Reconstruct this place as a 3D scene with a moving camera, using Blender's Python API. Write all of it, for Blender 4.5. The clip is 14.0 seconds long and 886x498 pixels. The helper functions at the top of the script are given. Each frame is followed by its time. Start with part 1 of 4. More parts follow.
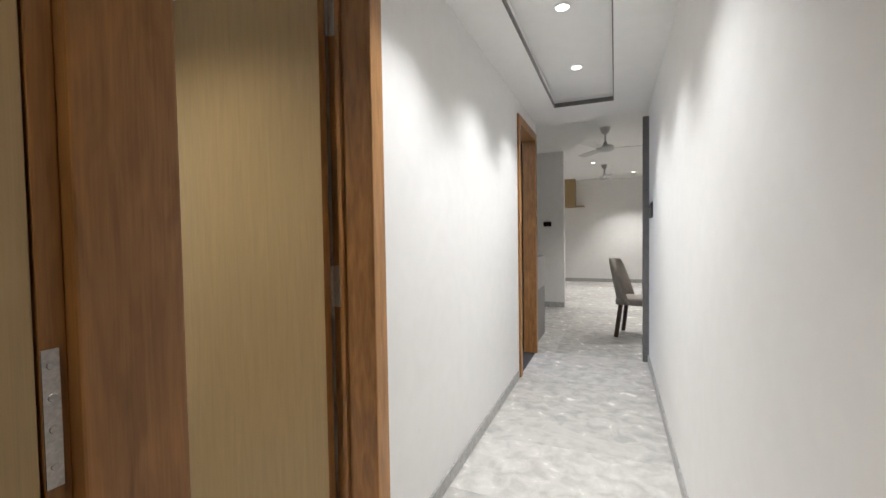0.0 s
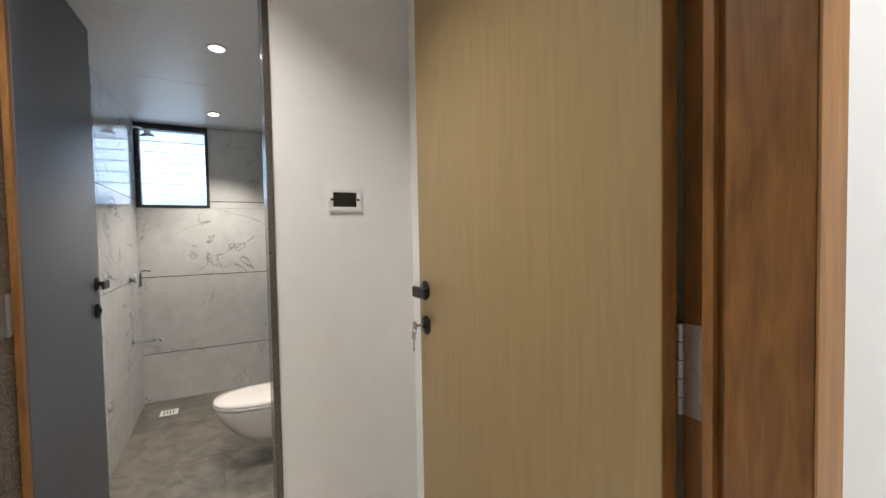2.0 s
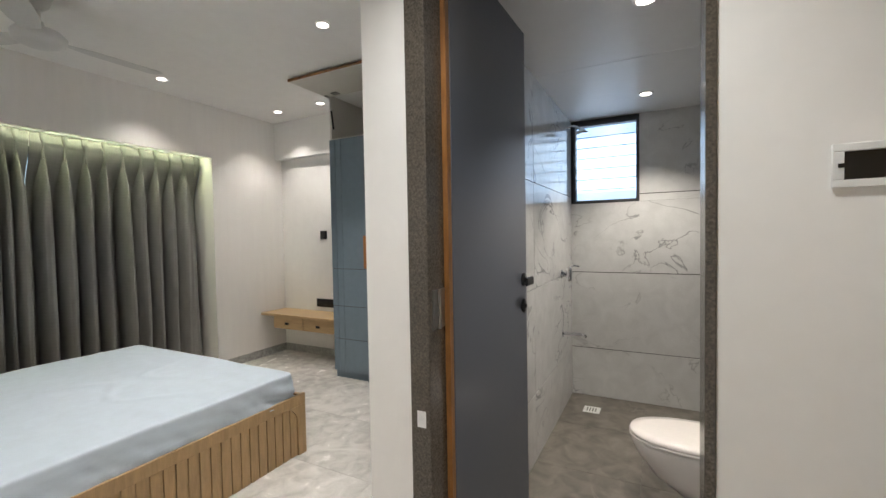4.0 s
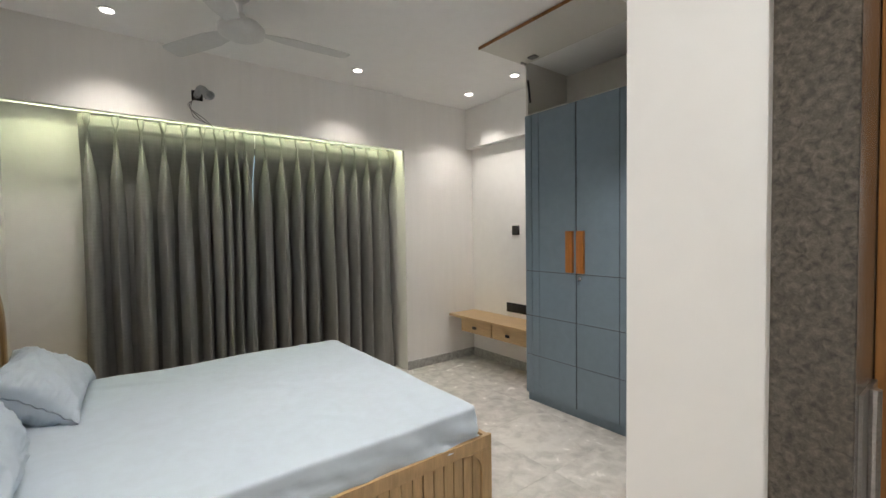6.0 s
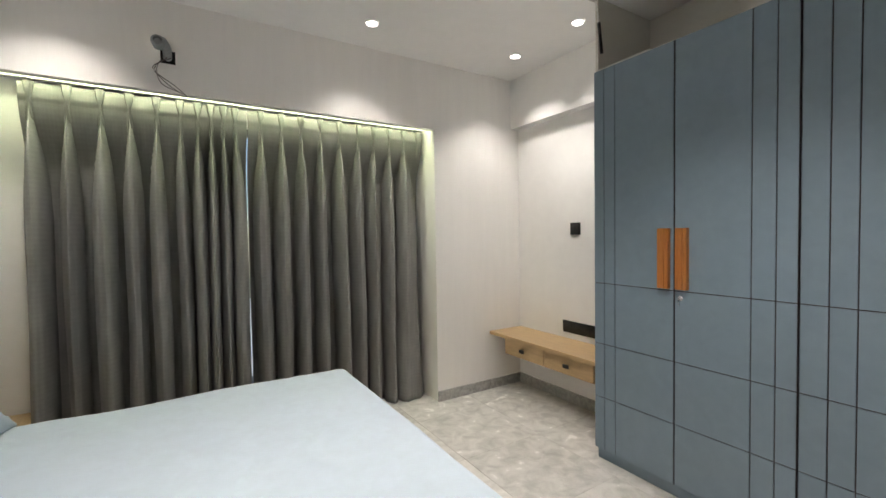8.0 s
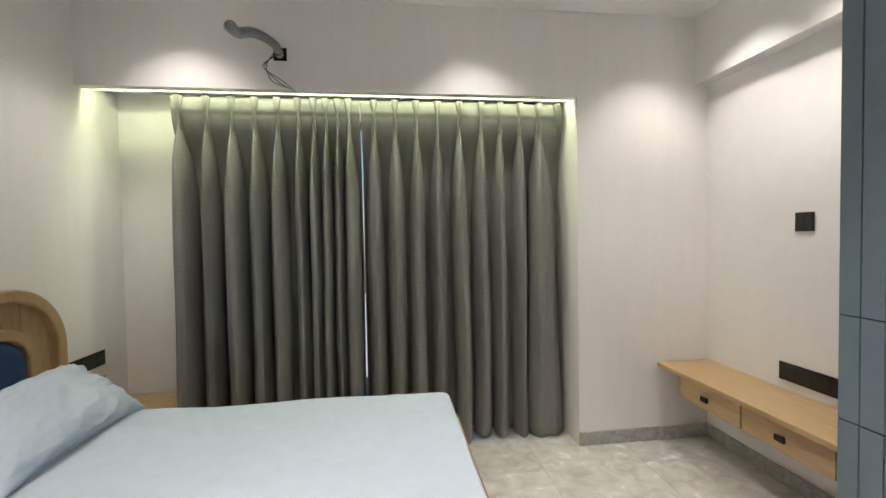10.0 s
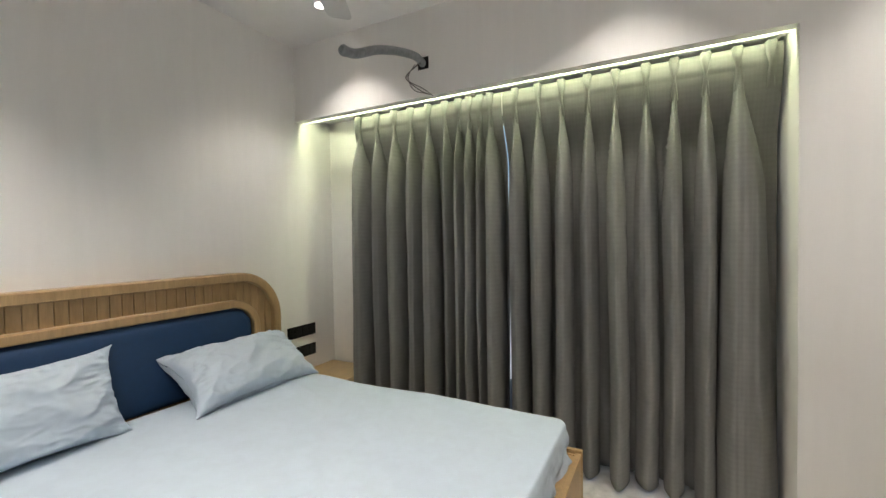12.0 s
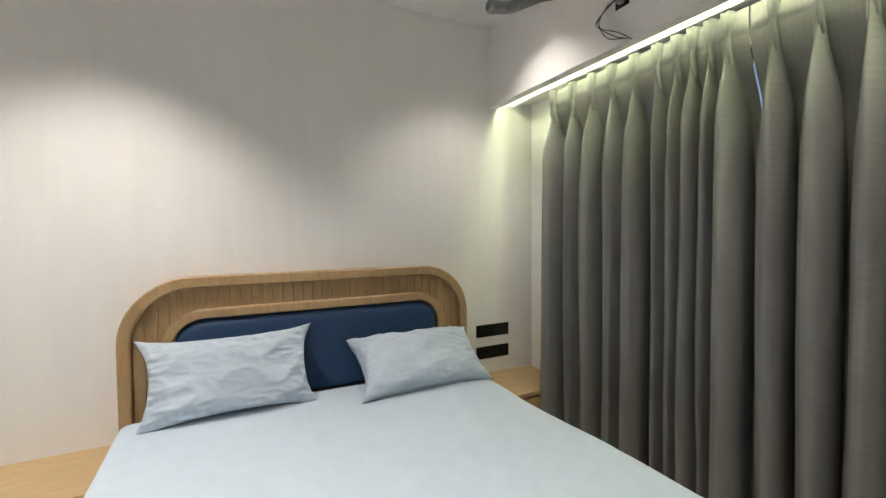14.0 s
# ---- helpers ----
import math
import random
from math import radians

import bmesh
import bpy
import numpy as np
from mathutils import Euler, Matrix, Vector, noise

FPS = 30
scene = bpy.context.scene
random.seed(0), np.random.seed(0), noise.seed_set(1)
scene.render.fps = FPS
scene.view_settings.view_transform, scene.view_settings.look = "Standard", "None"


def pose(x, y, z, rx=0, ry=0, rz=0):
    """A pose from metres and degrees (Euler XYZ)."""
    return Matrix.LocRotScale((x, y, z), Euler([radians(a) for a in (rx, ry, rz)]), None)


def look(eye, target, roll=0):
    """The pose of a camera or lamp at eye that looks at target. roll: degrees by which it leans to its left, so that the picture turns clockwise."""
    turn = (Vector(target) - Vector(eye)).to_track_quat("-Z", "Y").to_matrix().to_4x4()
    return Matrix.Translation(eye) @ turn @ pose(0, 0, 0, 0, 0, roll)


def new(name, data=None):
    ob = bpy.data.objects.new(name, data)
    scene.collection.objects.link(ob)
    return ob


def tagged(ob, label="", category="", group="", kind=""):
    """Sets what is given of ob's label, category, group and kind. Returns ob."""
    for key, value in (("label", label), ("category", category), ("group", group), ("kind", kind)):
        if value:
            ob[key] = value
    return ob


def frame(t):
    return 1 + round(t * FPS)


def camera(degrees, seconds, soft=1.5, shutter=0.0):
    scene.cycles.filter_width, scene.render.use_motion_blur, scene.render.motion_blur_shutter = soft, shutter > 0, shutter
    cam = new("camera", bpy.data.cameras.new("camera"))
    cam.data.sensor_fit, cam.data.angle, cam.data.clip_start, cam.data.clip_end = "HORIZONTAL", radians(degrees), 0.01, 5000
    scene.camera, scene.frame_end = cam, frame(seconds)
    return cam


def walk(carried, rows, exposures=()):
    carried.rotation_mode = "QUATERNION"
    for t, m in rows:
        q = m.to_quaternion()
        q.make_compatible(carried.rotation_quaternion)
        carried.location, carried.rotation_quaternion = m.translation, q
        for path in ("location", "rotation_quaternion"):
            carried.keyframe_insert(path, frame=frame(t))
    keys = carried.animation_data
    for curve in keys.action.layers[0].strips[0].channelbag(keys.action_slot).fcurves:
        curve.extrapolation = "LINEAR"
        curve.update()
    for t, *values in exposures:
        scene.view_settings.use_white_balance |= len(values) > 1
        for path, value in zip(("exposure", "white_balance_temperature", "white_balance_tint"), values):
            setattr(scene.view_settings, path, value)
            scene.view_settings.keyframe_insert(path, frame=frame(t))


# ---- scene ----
cam = camera(93.4, 14.0)
METRES, EYE, TILT, LEAN, TURN = 5.0, 1.29, 0.0, 0.0, 22.4
ROWS = [
    (0.0, 0.0, 0.0, 0.0, -0.03, -1.87, 0.88),
    (0.5, -0.0086, 0.0342, 0.0048, 8.16, -1.89, 0.85),
    (1.0, -0.0179, 0.0714, 0.0067, 16.78, -2.05, 0.88),
    (1.5, -0.0344, 0.1092, 0.0076, 27.07, -2.03, 0.99),
    (2.0, -0.0537, 0.1502, 0.0095, 39.69, -2.01, 1.07),
    (2.5, -0.0717, 0.1796, 0.0085, 53.39, -1.98, 1.17),
    (3.0, -0.0866, 0.1993, 0.011, 68.11, -1.87, 1.01),
    (3.5, -0.1077, 0.2027, 0.0101, 82.02, -1.87, 1.03),
    (4.0, -0.1405, 0.1975, 0.0126, 94.91, -1.82, 0.99),
    (6.5, -0.3112, 0.1192, 0.0125, 121.52, -1.99, 0.8),
    (7.0, -0.3469, 0.097, 0.0106, 121.66, -1.93, 0.82),
    (9.5, -0.5194, 0.0316, 0.0107, 142.94, -1.79, 0.89),
    (10.0, -0.5496, 0.0298, 0.0101, 150.57, -1.7, 0.95),
    (10.5, -0.5802, 0.0309, 0.0104, 158.48, -1.49, 0.96),
    (11.0, -0.6201, 0.0374, 0.0112, 166.8, -1.44, 0.94),
    (11.5, -0.6552, 0.0388, 0.0076, 175.58, -1.23, 0.97),
    (12.0, -0.6924, 0.0255, 0.0085, 185.06, -1.38, 0.88),
    (12.5, -0.7213, 0.007, 0.0118, 194.52, -1.46, 0.74),
    (13.0, -0.7448, -0.0161, 0.0128, 203.91, -1.68, 0.62),
    (13.5, -0.7502, -0.0475, 0.0092, 212.56, -1.78, 0.55),
    (14.0, -0.7497, -0.0794, 0.0096, 220.18, -2.0, 0.49),
]
walk(cam, [(t, pose(0, 0, EYE, TILT, LEAN, TURN) @ pose(METRES * x, METRES * y, METRES * z, 90 + pitch, roll, yaw)) for t, x, y, z, yaw, pitch, roll in ROWS],
     exposures=((0.0, 0.05), (2.0, 0.05), (2.5, 0.15), (3.0, 0.15), (3.5, -0.08), (4.2, -0.1), (6.5, -0.03), (7.2, 0.12), (9.5, 0.14), (11.5, 0.1), (13.0, 0.25), (14.0, 0.15)))

# ---- world and light ----
world = bpy.data.worlds.new("sky")
scene.world = world
world.use_nodes = True
wn = world.node_tree.nodes
sky = wn.new("ShaderNodeTexSky")
sky.sky_type, sky.sun_disc = "NISHITA", False
sky.sun_elevation, sky.sun_rotation = radians(50), radians(250)
world.node_tree.links.new(sky.outputs[0], wn["Background"].inputs[0])
wn["Background"].inputs[1].default_value = 0.15
scene.view_settings.exposure = 0.0

sun = new("sun", bpy.data.lights.new("sun", "SUN"))
sun.data.energy, sun.data.angle, sun.data.color = 3.0, radians(0.5), (1, 0.95, 0.88)
sun.matrix_world = look((-2, 8, 12), (0, 0, 0))

SPOT_W, CORR_W, BATH_W, COVE_W = 32.0, 62.0, 70.0, 10.0


def spot_light(x, y, z, watts, colour=(1, 0.935, 0.865), size=104, blend=0.75):
    li = bpy.data.lights.new("downlight_beam", "SPOT")
    li.energy, li.color, li.spot_size, li.spot_blend, li.shadow_soft_size = watts, colour, radians(size), blend, 0.03
    ob = new("downlight_beam", li)
    ob.location = (x, y, z)
    return ob


# ---- materials ----
def material(name, colour, rough=0.5, metal=0.0, vary=0.06, scale=(6, 6, 6), grain=0.0, grain_scale=(60, 60, 60), bump=0.05, spec=0.5, rand=0.0, dark=None, detail=6.0):
    m = bpy.data.materials.new(name)
    m.use_nodes = True
    nt = m.node_tree
    n, link = nt.nodes, nt.links.new
    b = n["Principled BSDF"]
    b.inputs["Roughness"].default_value, b.inputs["Metallic"].default_value = rough, metal
    b.inputs["Specular IOR Level"].default_value = spec
    co = n.new("ShaderNodeTexCoord")

    def noise_at(sc, det, w=0.0):
        mp = n.new("ShaderNodeMapping")
        mp.inputs["Scale"].default_value = sc
        link(co.outputs["Object"], mp.inputs[0])
        if rand:
            oi = n.new("ShaderNodeObjectInfo")
            mul = n.new("ShaderNodeMath")
            mul.operation = "MULTIPLY"
            mul.inputs[1].default_value = 37.0
            link(oi.outputs["Random"], mul.inputs[0])
            cb = n.new("ShaderNodeCombineXYZ")
            link(mul.outputs[0], cb.inputs[0])
            link(mul.outputs[0], cb.inputs[1])
            link(cb.outputs[0], mp.inputs["Location"])
        t = n.new("ShaderNodeTexNoise")
        t.inputs["Detail"].default_value = det
        t.inputs["Distortion"].default_value = w
        link(mp.outputs[0], t.inputs[0])
        return t

    big = noise_at(scale, detail, 0.6)
    fine = noise_at(grain_scale, 4.0)
    ramp = n.new("ShaderNodeValToRGB")
    lo = dark or [c * (1 - 2.2 * vary) for c in colour]
    hi = [min(1, c * (1 + 1.2 * vary)) for c in colour]
    ramp.color_ramp.elements[0].position, ramp.color_ramp.elements[1].position = 0.28, 0.72
    ramp.color_ramp.elements[0].color, ramp.color_ramp.elements[1].color = (*lo, 1), (*hi, 1)
    link(big.outputs[0], ramp.inputs[0])
    mix = n.new("ShaderNodeMix")
    mix.data_type, mix.blend_type = "RGBA", "MULTIPLY"
    mix.inputs[0].default_value = 1.0
    g = n.new("ShaderNodeMapRange")
    g.inputs[1].default_value, g.inputs[2].default_value = 0.3, 0.7
    g.inputs[3].default_value, g.inputs[4].default_value = 1 - grain, 1 + grain * 0.4
    link(fine.outputs[0], g.inputs[0])
    link(ramp.outputs[0], mix.inputs[6])
    link(g.outputs[0], mix.inputs[7])
    out = mix.outputs[2]
    if rand:
        oi2 = n.new("ShaderNodeObjectInfo")
        mr = n.new("ShaderNodeMapRange")
        mr.inputs[3].default_value, mr.inputs[4].default_value = 1 - rand, 1 + rand
        link(oi2.outputs["Random"], mr.inputs[0])
        m2 = n.new("ShaderNodeMix")
        m2.data_type, m2.blend_type = "RGBA", "MULTIPLY"
        m2.inputs[0].default_value = 1.0
        link(out, m2.inputs[6])
        link(mr.outputs[0], m2.inputs[7])
        out = m2.outputs[2]
    link(out, b.inputs["Base Color"])
    rr = n.new("ShaderNodeMapRange")
    rr.inputs[3].default_value, rr.inputs[4].default_value = max(0.02, rough - 0.07), min(1, rough + 0.07)
    link(big.outputs[0], rr.inputs[0])
    link(rr.outputs[0], b.inputs["Roughness"])
    if bump:
        bp = n.new("ShaderNodeBump")
        bp.inputs["Strength"].default_value, bp.inputs["Distance"].default_value = bump, 0.004
        link(fine.outputs[0], bp.inputs["Height"])
        link(bp.outputs[0], b.inputs["Normal"])
    return m


def glow(name, colour, strength):
    m = bpy.data.materials.new(name)
    m.use_nodes = True
    b = m.node_tree.nodes["Principled BSDF"]
    b.inputs["Emission Color"].default_value = (*colour, 1)
    b.inputs["Emission Strength"].default_value = strength
    return m


def marble(name, base, vein, rough, scale=1.6, rand=0.0, width=0.02, cloud=0.12, size=1.8):
    """Stone with soft clouds and thin warped veins."""
    m = material(name, base, rough, vary=cloud, scale=(size, size, size), grain=0.05, grain_scale=(25, 25, 25), bump=0.0, rand=rand or 0.001)
    n, link = m.node_tree.nodes, m.node_tree.links.new
    b = n["Principled BSDF"]
    src = b.inputs["Base Color"].links[0].from_socket
    co = n.new("ShaderNodeTexCoord")
    oi = n.new("ShaderNodeObjectInfo")
    add = n.new("ShaderNodeVectorMath")
    add.operation = "MULTIPLY_ADD"
    add.inputs[1].default_value = (scale, scale, scale * 1.5)
    sc = n.new("ShaderNodeVectorMath")
    sc.operation = "SCALE"
    sc.inputs[0].default_value = (31.0, 17.0, 23.0)
    link(oi.outputs["Random"], sc.inputs["Scale"])
    link(co.outputs["Object"], add.inputs[0])
    link(sc.outputs[0], add.inputs[2])
    t = n.new("ShaderNodeTexNoise")
    t.inputs["Detail"].default_value, t.inputs["Distortion"].default_value, t.inputs["Scale"].default_value = 5.0, 1.2, 1.0
    link(add.outputs[0], t.inputs[0])
    d = n.new("ShaderNodeMath")
    d.operation = "SUBTRACT"
    d.inputs[1].default_value = 0.5
    link(t.outputs[0], d.inputs[0])
    ab = n.new("ShaderNodeMath")
    ab.operation = "ABSOLUTE"
    link(d.outputs[0], ab.inputs[0])
    mr = n.new("ShaderNodeMapRange")
    mr.inputs[1].default_value, mr.inputs[2].default_value = 0.0, width
    mr.inputs[3].default_value, mr.inputs[4].default_value = 1.0, 0.0
    link(ab.outputs[0], mr.inputs[0])
    gate = n.new("ShaderNodeTexNoise")
    gate.inputs["Scale"].default_value = 0.9
    link(add.outputs[0], gate.inputs[0])
    gm = n.new("ShaderNodeMapRange")
    gm.inputs[1].default_value, gm.inputs[2].default_value = 0.45, 0.62
    link(gate.outputs[0], gm.inputs[0])
    mu = n.new("ShaderNodeMath")
    mu.operation = "MULTIPLY"
    link(mr.outputs[0], mu.inputs[0])
    link(gm.outputs[0], mu.inputs[1])
    mix = n.new("ShaderNodeMix")
    mix.data_type = "RGBA"
    mix.inputs[7].default_value = (*vein, 1)
    link(mu.outputs[0], mix.inputs[0])
    link(src, mix.inputs[6])
    link(mix.outputs[2], b.inputs["Base Color"])
    return m


WHITE = material("wall_paint", (0.86, 0.845, 0.825), 0.55, vary=0.012, scale=(2, 2, 2), grain=0.012, grain_scale=(160, 160, 160), bump=0.06)
CEIL = material("ceiling_paint", (0.85, 0.84, 0.825), 0.6, vary=0.01, scale=(2, 2, 2), bump=0.03)
GLOSSC = material("ceiling_panel", (0.80, 0.80, 0.80), 0.42, vary=0.01, scale=(2, 2, 2), bump=0.02)
PAPER = material("wallpaper", (0.84, 0.82, 0.795), 0.62, vary=0.012, scale=(3, 3, 0.3), grain=0.008, grain_scale=(60, 60, 1.0), bump=0.008)
TEAK = material("teak", (0.315, 0.140, 0.040), 0.38, vary=0.19, scale=(8, 8, 1.4), grain=0.16, grain_scale=(70, 70, 2.2), bump=0.05)
TEAKD = material("teak_edge", (0.46, 0.23, 0.085), 0.4, vary=0.14, scale=(9, 9, 0.9), grain=0.2, grain_scale=(110, 110, 3), bump=0.08)
VENEER = material("oak_veneer", (0.42, 0.292, 0.137), 0.38, vary=0.045, scale=(12, 12, 0.7), grain=0.085, grain_scale=(150, 150, 1.6), bump=0.03)
OAK = material("bed_oak", (0.44, 0.29, 0.14), 0.42, vary=0.08, scale=(10, 10, 1.5), grain=0.14, grain_scale=(150, 150, 4), bump=0.05)
OAKH = material("shelf_oak", (0.52, 0.36, 0.19), 0.42, vary=0.06, scale=(10, 1.2, 10), grain=0.12, grain_scale=(160, 3, 160), bump=0.04)
BLUE = material("blue_grey_laminate", (0.175, 0.232, 0.285), 0.42, vary=0.03, scale=(3, 3, 3), grain=0.03, grain_scale=(300, 300, 300), bump=0.02)
DGREY = material("bath_door_laminate", (0.105, 0.115, 0.145), 0.36, vary=0.03, bump=0.02)
GROOVE = material("groove", (0.03, 0.02, 0.022), 0.7, bump=0)
HANDLEW = material("handle_wood", (0.42, 0.155, 0.035), 0.35, vary=0.12, scale=(30, 30, 2), grain=0.22, grain_scale=(260, 260, 6), bump=0.05)
BLACK = material("black_metal", (0.012, 0.012, 0.013), 0.38, metal=0.3, bump=0.02)
BLACKP = material("black_plastic", (0.012, 0.012, 0.012), 0.22, bump=0)
STEEL = material("brushed_steel", (0.46, 0.44, 0.42), 0.34, metal=1.0, vary=0.1, scale=(40, 40, 40), bump=0.04)
CHROME = material("chrome", (0.75, 0.76, 0.78), 0.08, metal=1.0, bump=0)
FANW = material("fan_enamel", (0.60, 0.60, 0.59), 0.35, vary=0.02, bump=0)
WHITEP = material("white_plastic", (0.8, 0.8, 0.79), 0.3, vary=0.02, bump=0)
CERAMIC = material("ceramic", (0.85, 0.80, 0.77), 0.09, vary=0.01, bump=0)
GRANITE = material("granite", (0.115, 0.098, 0.080), 0.2, vary=0.25, scale=(30, 30, 30), grain=0.2, grain_scale=(120, 120, 120), bump=0.03, detail=3)
FLOOR = marble("grey_floor_tile", (0.62, 0.60, 0.57), (0.645, 0.625, 0.595), 0.25, 1.0, rand=0.10, width=0.03, cloud=0.115, size=2.1)
BFLOOR = marble("bath_floor_tile", (0.20, 0.18, 0.155), (0.25, 0.23, 0.20), 0.40, 2.0, rand=0.03, cloud=0.2)
SKIRT = material("skirting_tile", (0.42, 0.415, 0.40), 0.3, vary=0.14, bump=0)
BTILE = marble("white_marble_tile", (0.66, 0.665, 0.66), (0.27, 0.275, 0.28), 0.08, 1.6, rand=0.01, width=0.011, cloud=0.04)
GTILE = marble("grey_marble_tile", (0.17, 0.175, 0.185), (0.33, 0.33, 0.33), 0.10, 1.9, rand=0.02, width=0.012, cloud=0.06)
JOINT = material("dark_grout", (0.06, 0.06, 0.06), 0.8, bump=0)
SHEET = material("pale_blue_cotton", (0.505, 0.58, 0.66), 0.85, vary=0.02, scale=(3, 3, 3), grain=0.04, grain_scale=(700, 700, 700), bump=0.06, spec=0.2)
NAVY = material("navy_fabric", (0.012, 0.045, 0.115), 0.6, vary=0.05, grain=0.15, grain_scale=(500, 500, 500), bump=0.15)
BEIGE = material("beige_fabric", (0.40, 0.36, 0.32), 0.8, grain=0.08, grain_scale=(300, 300, 300), bump=0.1)
WALNUT = material("dark_walnut", (0.07, 0.035, 0.02), 0.4, vary=0.15, bump=0.03)
GREYTRIM = material("grey_stone_trim", (0.16, 0.155, 0.15), 0.35, vary=0.1, bump=0)
FOAM = material("grey_insulation", (0.32, 0.33, 0.34), 0.75, vary=0.1, grain=0.1, bump=0.1)
RUBBER = material("wire_insulation", (0.05, 0.03, 0.03), 0.5, bump=0)
CARCASS = material("cabinet_lining", (0.62, 0.60, 0.55), 0.5, vary=0.01, bump=0)
LAMP = glow("lamp_disc", (1, 0.94, 0.86), 9.0)
LED = glow("led_strip", (0.85, 1.0, 0.65), 2.0)
ALU = material("dark_aluminium", (0.09, 0.09, 0.095), 0.4, metal=0.6, bump=0)
PLASTER = material("outside_plaster", (0.6, 0.58, 0.55), 0.9, vary=0.05, bump=0.05)


def curtain_cloth():
    m = material("grey_curtain_weave", (0.245, 0.240, 0.231), 0.80, vary=0.05, scale=(3, 3, 1), grain=0.10, grain_scale=(300, 300, 300), bump=0.1, spec=0.25)
    n, link = m.node_tree.nodes, m.node_tree.links.new
    b = n["Principled BSDF"]
    src = b.inputs["Base Color"].links[0].from_socket
    uv = n.new("ShaderNodeUVMap")
    mp = n.new("ShaderNodeMapping")
    mp.inputs["Rotation"].default_value = (0, 0, radians(45))
    mp.inputs["Scale"].default_value = (52, 52, 52)
    mp.inputs["Location"].default_value = (0, 0, 0.5)
    link(uv.outputs[0], mp.inputs[0])
    ch = n.new("ShaderNodeTexChecker")
    ch.inputs["Scale"].default_value = 1.0
    link(mp.outputs[0], ch.inputs[0])
    mr = n.new("ShaderNodeMapRange")
    mr.inputs[3].default_value, mr.inputs[4].default_value = 0.965, 1.02
    link(ch.outputs["Fac"], mr.inputs[0])
    mix = n.new("ShaderNodeMix")
    mix.data_type, mix.blend_type = "RGBA", "MULTIPLY"
    mix.inputs[0].default_value = 1.0
    link(src, mix.inputs[6])
    link(mr.outputs[0], mix.inputs[7])
    link(mix.outputs[2], b.inputs["Base Color"])
    return m


CLOTH = curtain_cloth()


def glass_mat(name, rough, colour=(0.9, 0.95, 1.0)):
    m = bpy.data.materials.new(name)
    m.use_nodes = True
    b = m.node_tree.nodes["Principled BSDF"]
    b.inputs["Base Color"].default_value = (*colour, 1)
    b.inputs["Transmission Weight"].default_value = 1.0
    b.inputs["Roughness"].default_value = rough
    b.inputs["IOR"].default_value = 1.45
    return m


GLASS = glass_mat("frosted_louvre_glass", 0.03)
gt = GLASS.node_tree.nodes.new("ShaderNodeTexNoise")
gt.inputs["Scale"].default_value = 28.0
gb = GLASS.node_tree.nodes.new("ShaderNodeBump")
gb.inputs["Strength"].default_value, gb.inputs["Distance"].default_value = 0.12, 0.01
GLASS.node_tree.links.new(gt.outputs[0], gb.inputs["Height"])
GLASS.node_tree.links.new(gb.outputs[0], GLASS.node_tree.nodes["Principled BSDF"].inputs["Normal"])
CLEAR = glass_mat("clear_glass", 0.0)


# ---- builders ----
def mesh_of(name, bm, mat, smooth=False):
    me = bpy.data.meshes.new(name)
    bmesh.ops.recalc_face_normals(bm, faces=bm.faces)
    bm.to_mesh(me)
    bm.free()
    me.materials.append(mat)
    if smooth:
        for p in me.polygons:
            p.use_smooth = True
    return me


def part(name, bm, mat, parent, label="", smooth=False):
    ob = new(name, mesh_of(name, bm, mat, smooth))
    ob.parent = parent
    if label:
        ob["label"] = label
    return ob


def thing(name, x, y, z, label, category, group="", kind="", turn=0):
    ob = new(name)
    ob.empty_display_size = 0.1
    ob.matrix_world = pose(x, y, z, 0, 0, turn)
    return tagged(ob, label, category, group, kind)


def box(x0, x1, y0, y1, z0, z1, bevel=0.0, bm=None):
    tmp = bmesh.new()
    vs = [tmp.verts.new((x, y, z)) for x in (x0, x1) for y in (y0, y1) for z in (z0, z1)]
    for f in ((0, 1, 3, 2), (4, 6, 7, 5), (0, 4, 5, 1), (2, 3, 7, 6), (0, 2, 6, 4), (1, 5, 7, 3)):
        tmp.faces.new([vs[i] for i in f])
    if bevel:
        bmesh.ops.bevel(tmp, geom=tmp.edges[:], offset=bevel, segments=2, affect="EDGES", profile=0.6)
    if bm is None:
        return tmp
    me = bpy.data.meshes.new("tmp")
    tmp.to_mesh(me)
    tmp.free()
    bm.from_mesh(me)
    bpy.data.meshes.remove(me)
    return bm


def boxes(*rows, bevel=0.0):
    bm = bmesh.new()
    for r in rows:
        box(*r, bevel=bevel, bm=bm)
    return bm


def lathe(profile, seg=32, axis="z", at=(0, 0, 0)):
    """A turned body: (radius, height) pairs from one end to the other."""
    bm = bmesh.new()
    rings = []
    for r, h in profile:
        ring = []
        for i in range(seg):
            a = 2 * math.pi * i / seg
            p = (r * math.cos(a), r * math.sin(a), h)
            if axis == "y":
                p = (p[0], p[2], p[1])
            elif axis == "x":
                p = (p[2], p[0], p[1])
            ring.append(bm.verts.new(Vector(p) + Vector(at)))
        rings.append(ring)
    for a, b in zip(rings, rings[1:]):
        for i in range(seg):
            bm.faces.new((a[i], a[(i + 1) % seg], b[(i + 1) % seg], b[i]))
    bm.faces.new(rings[0][::-1])
    bm.faces.new(rings[-1])
    return bm


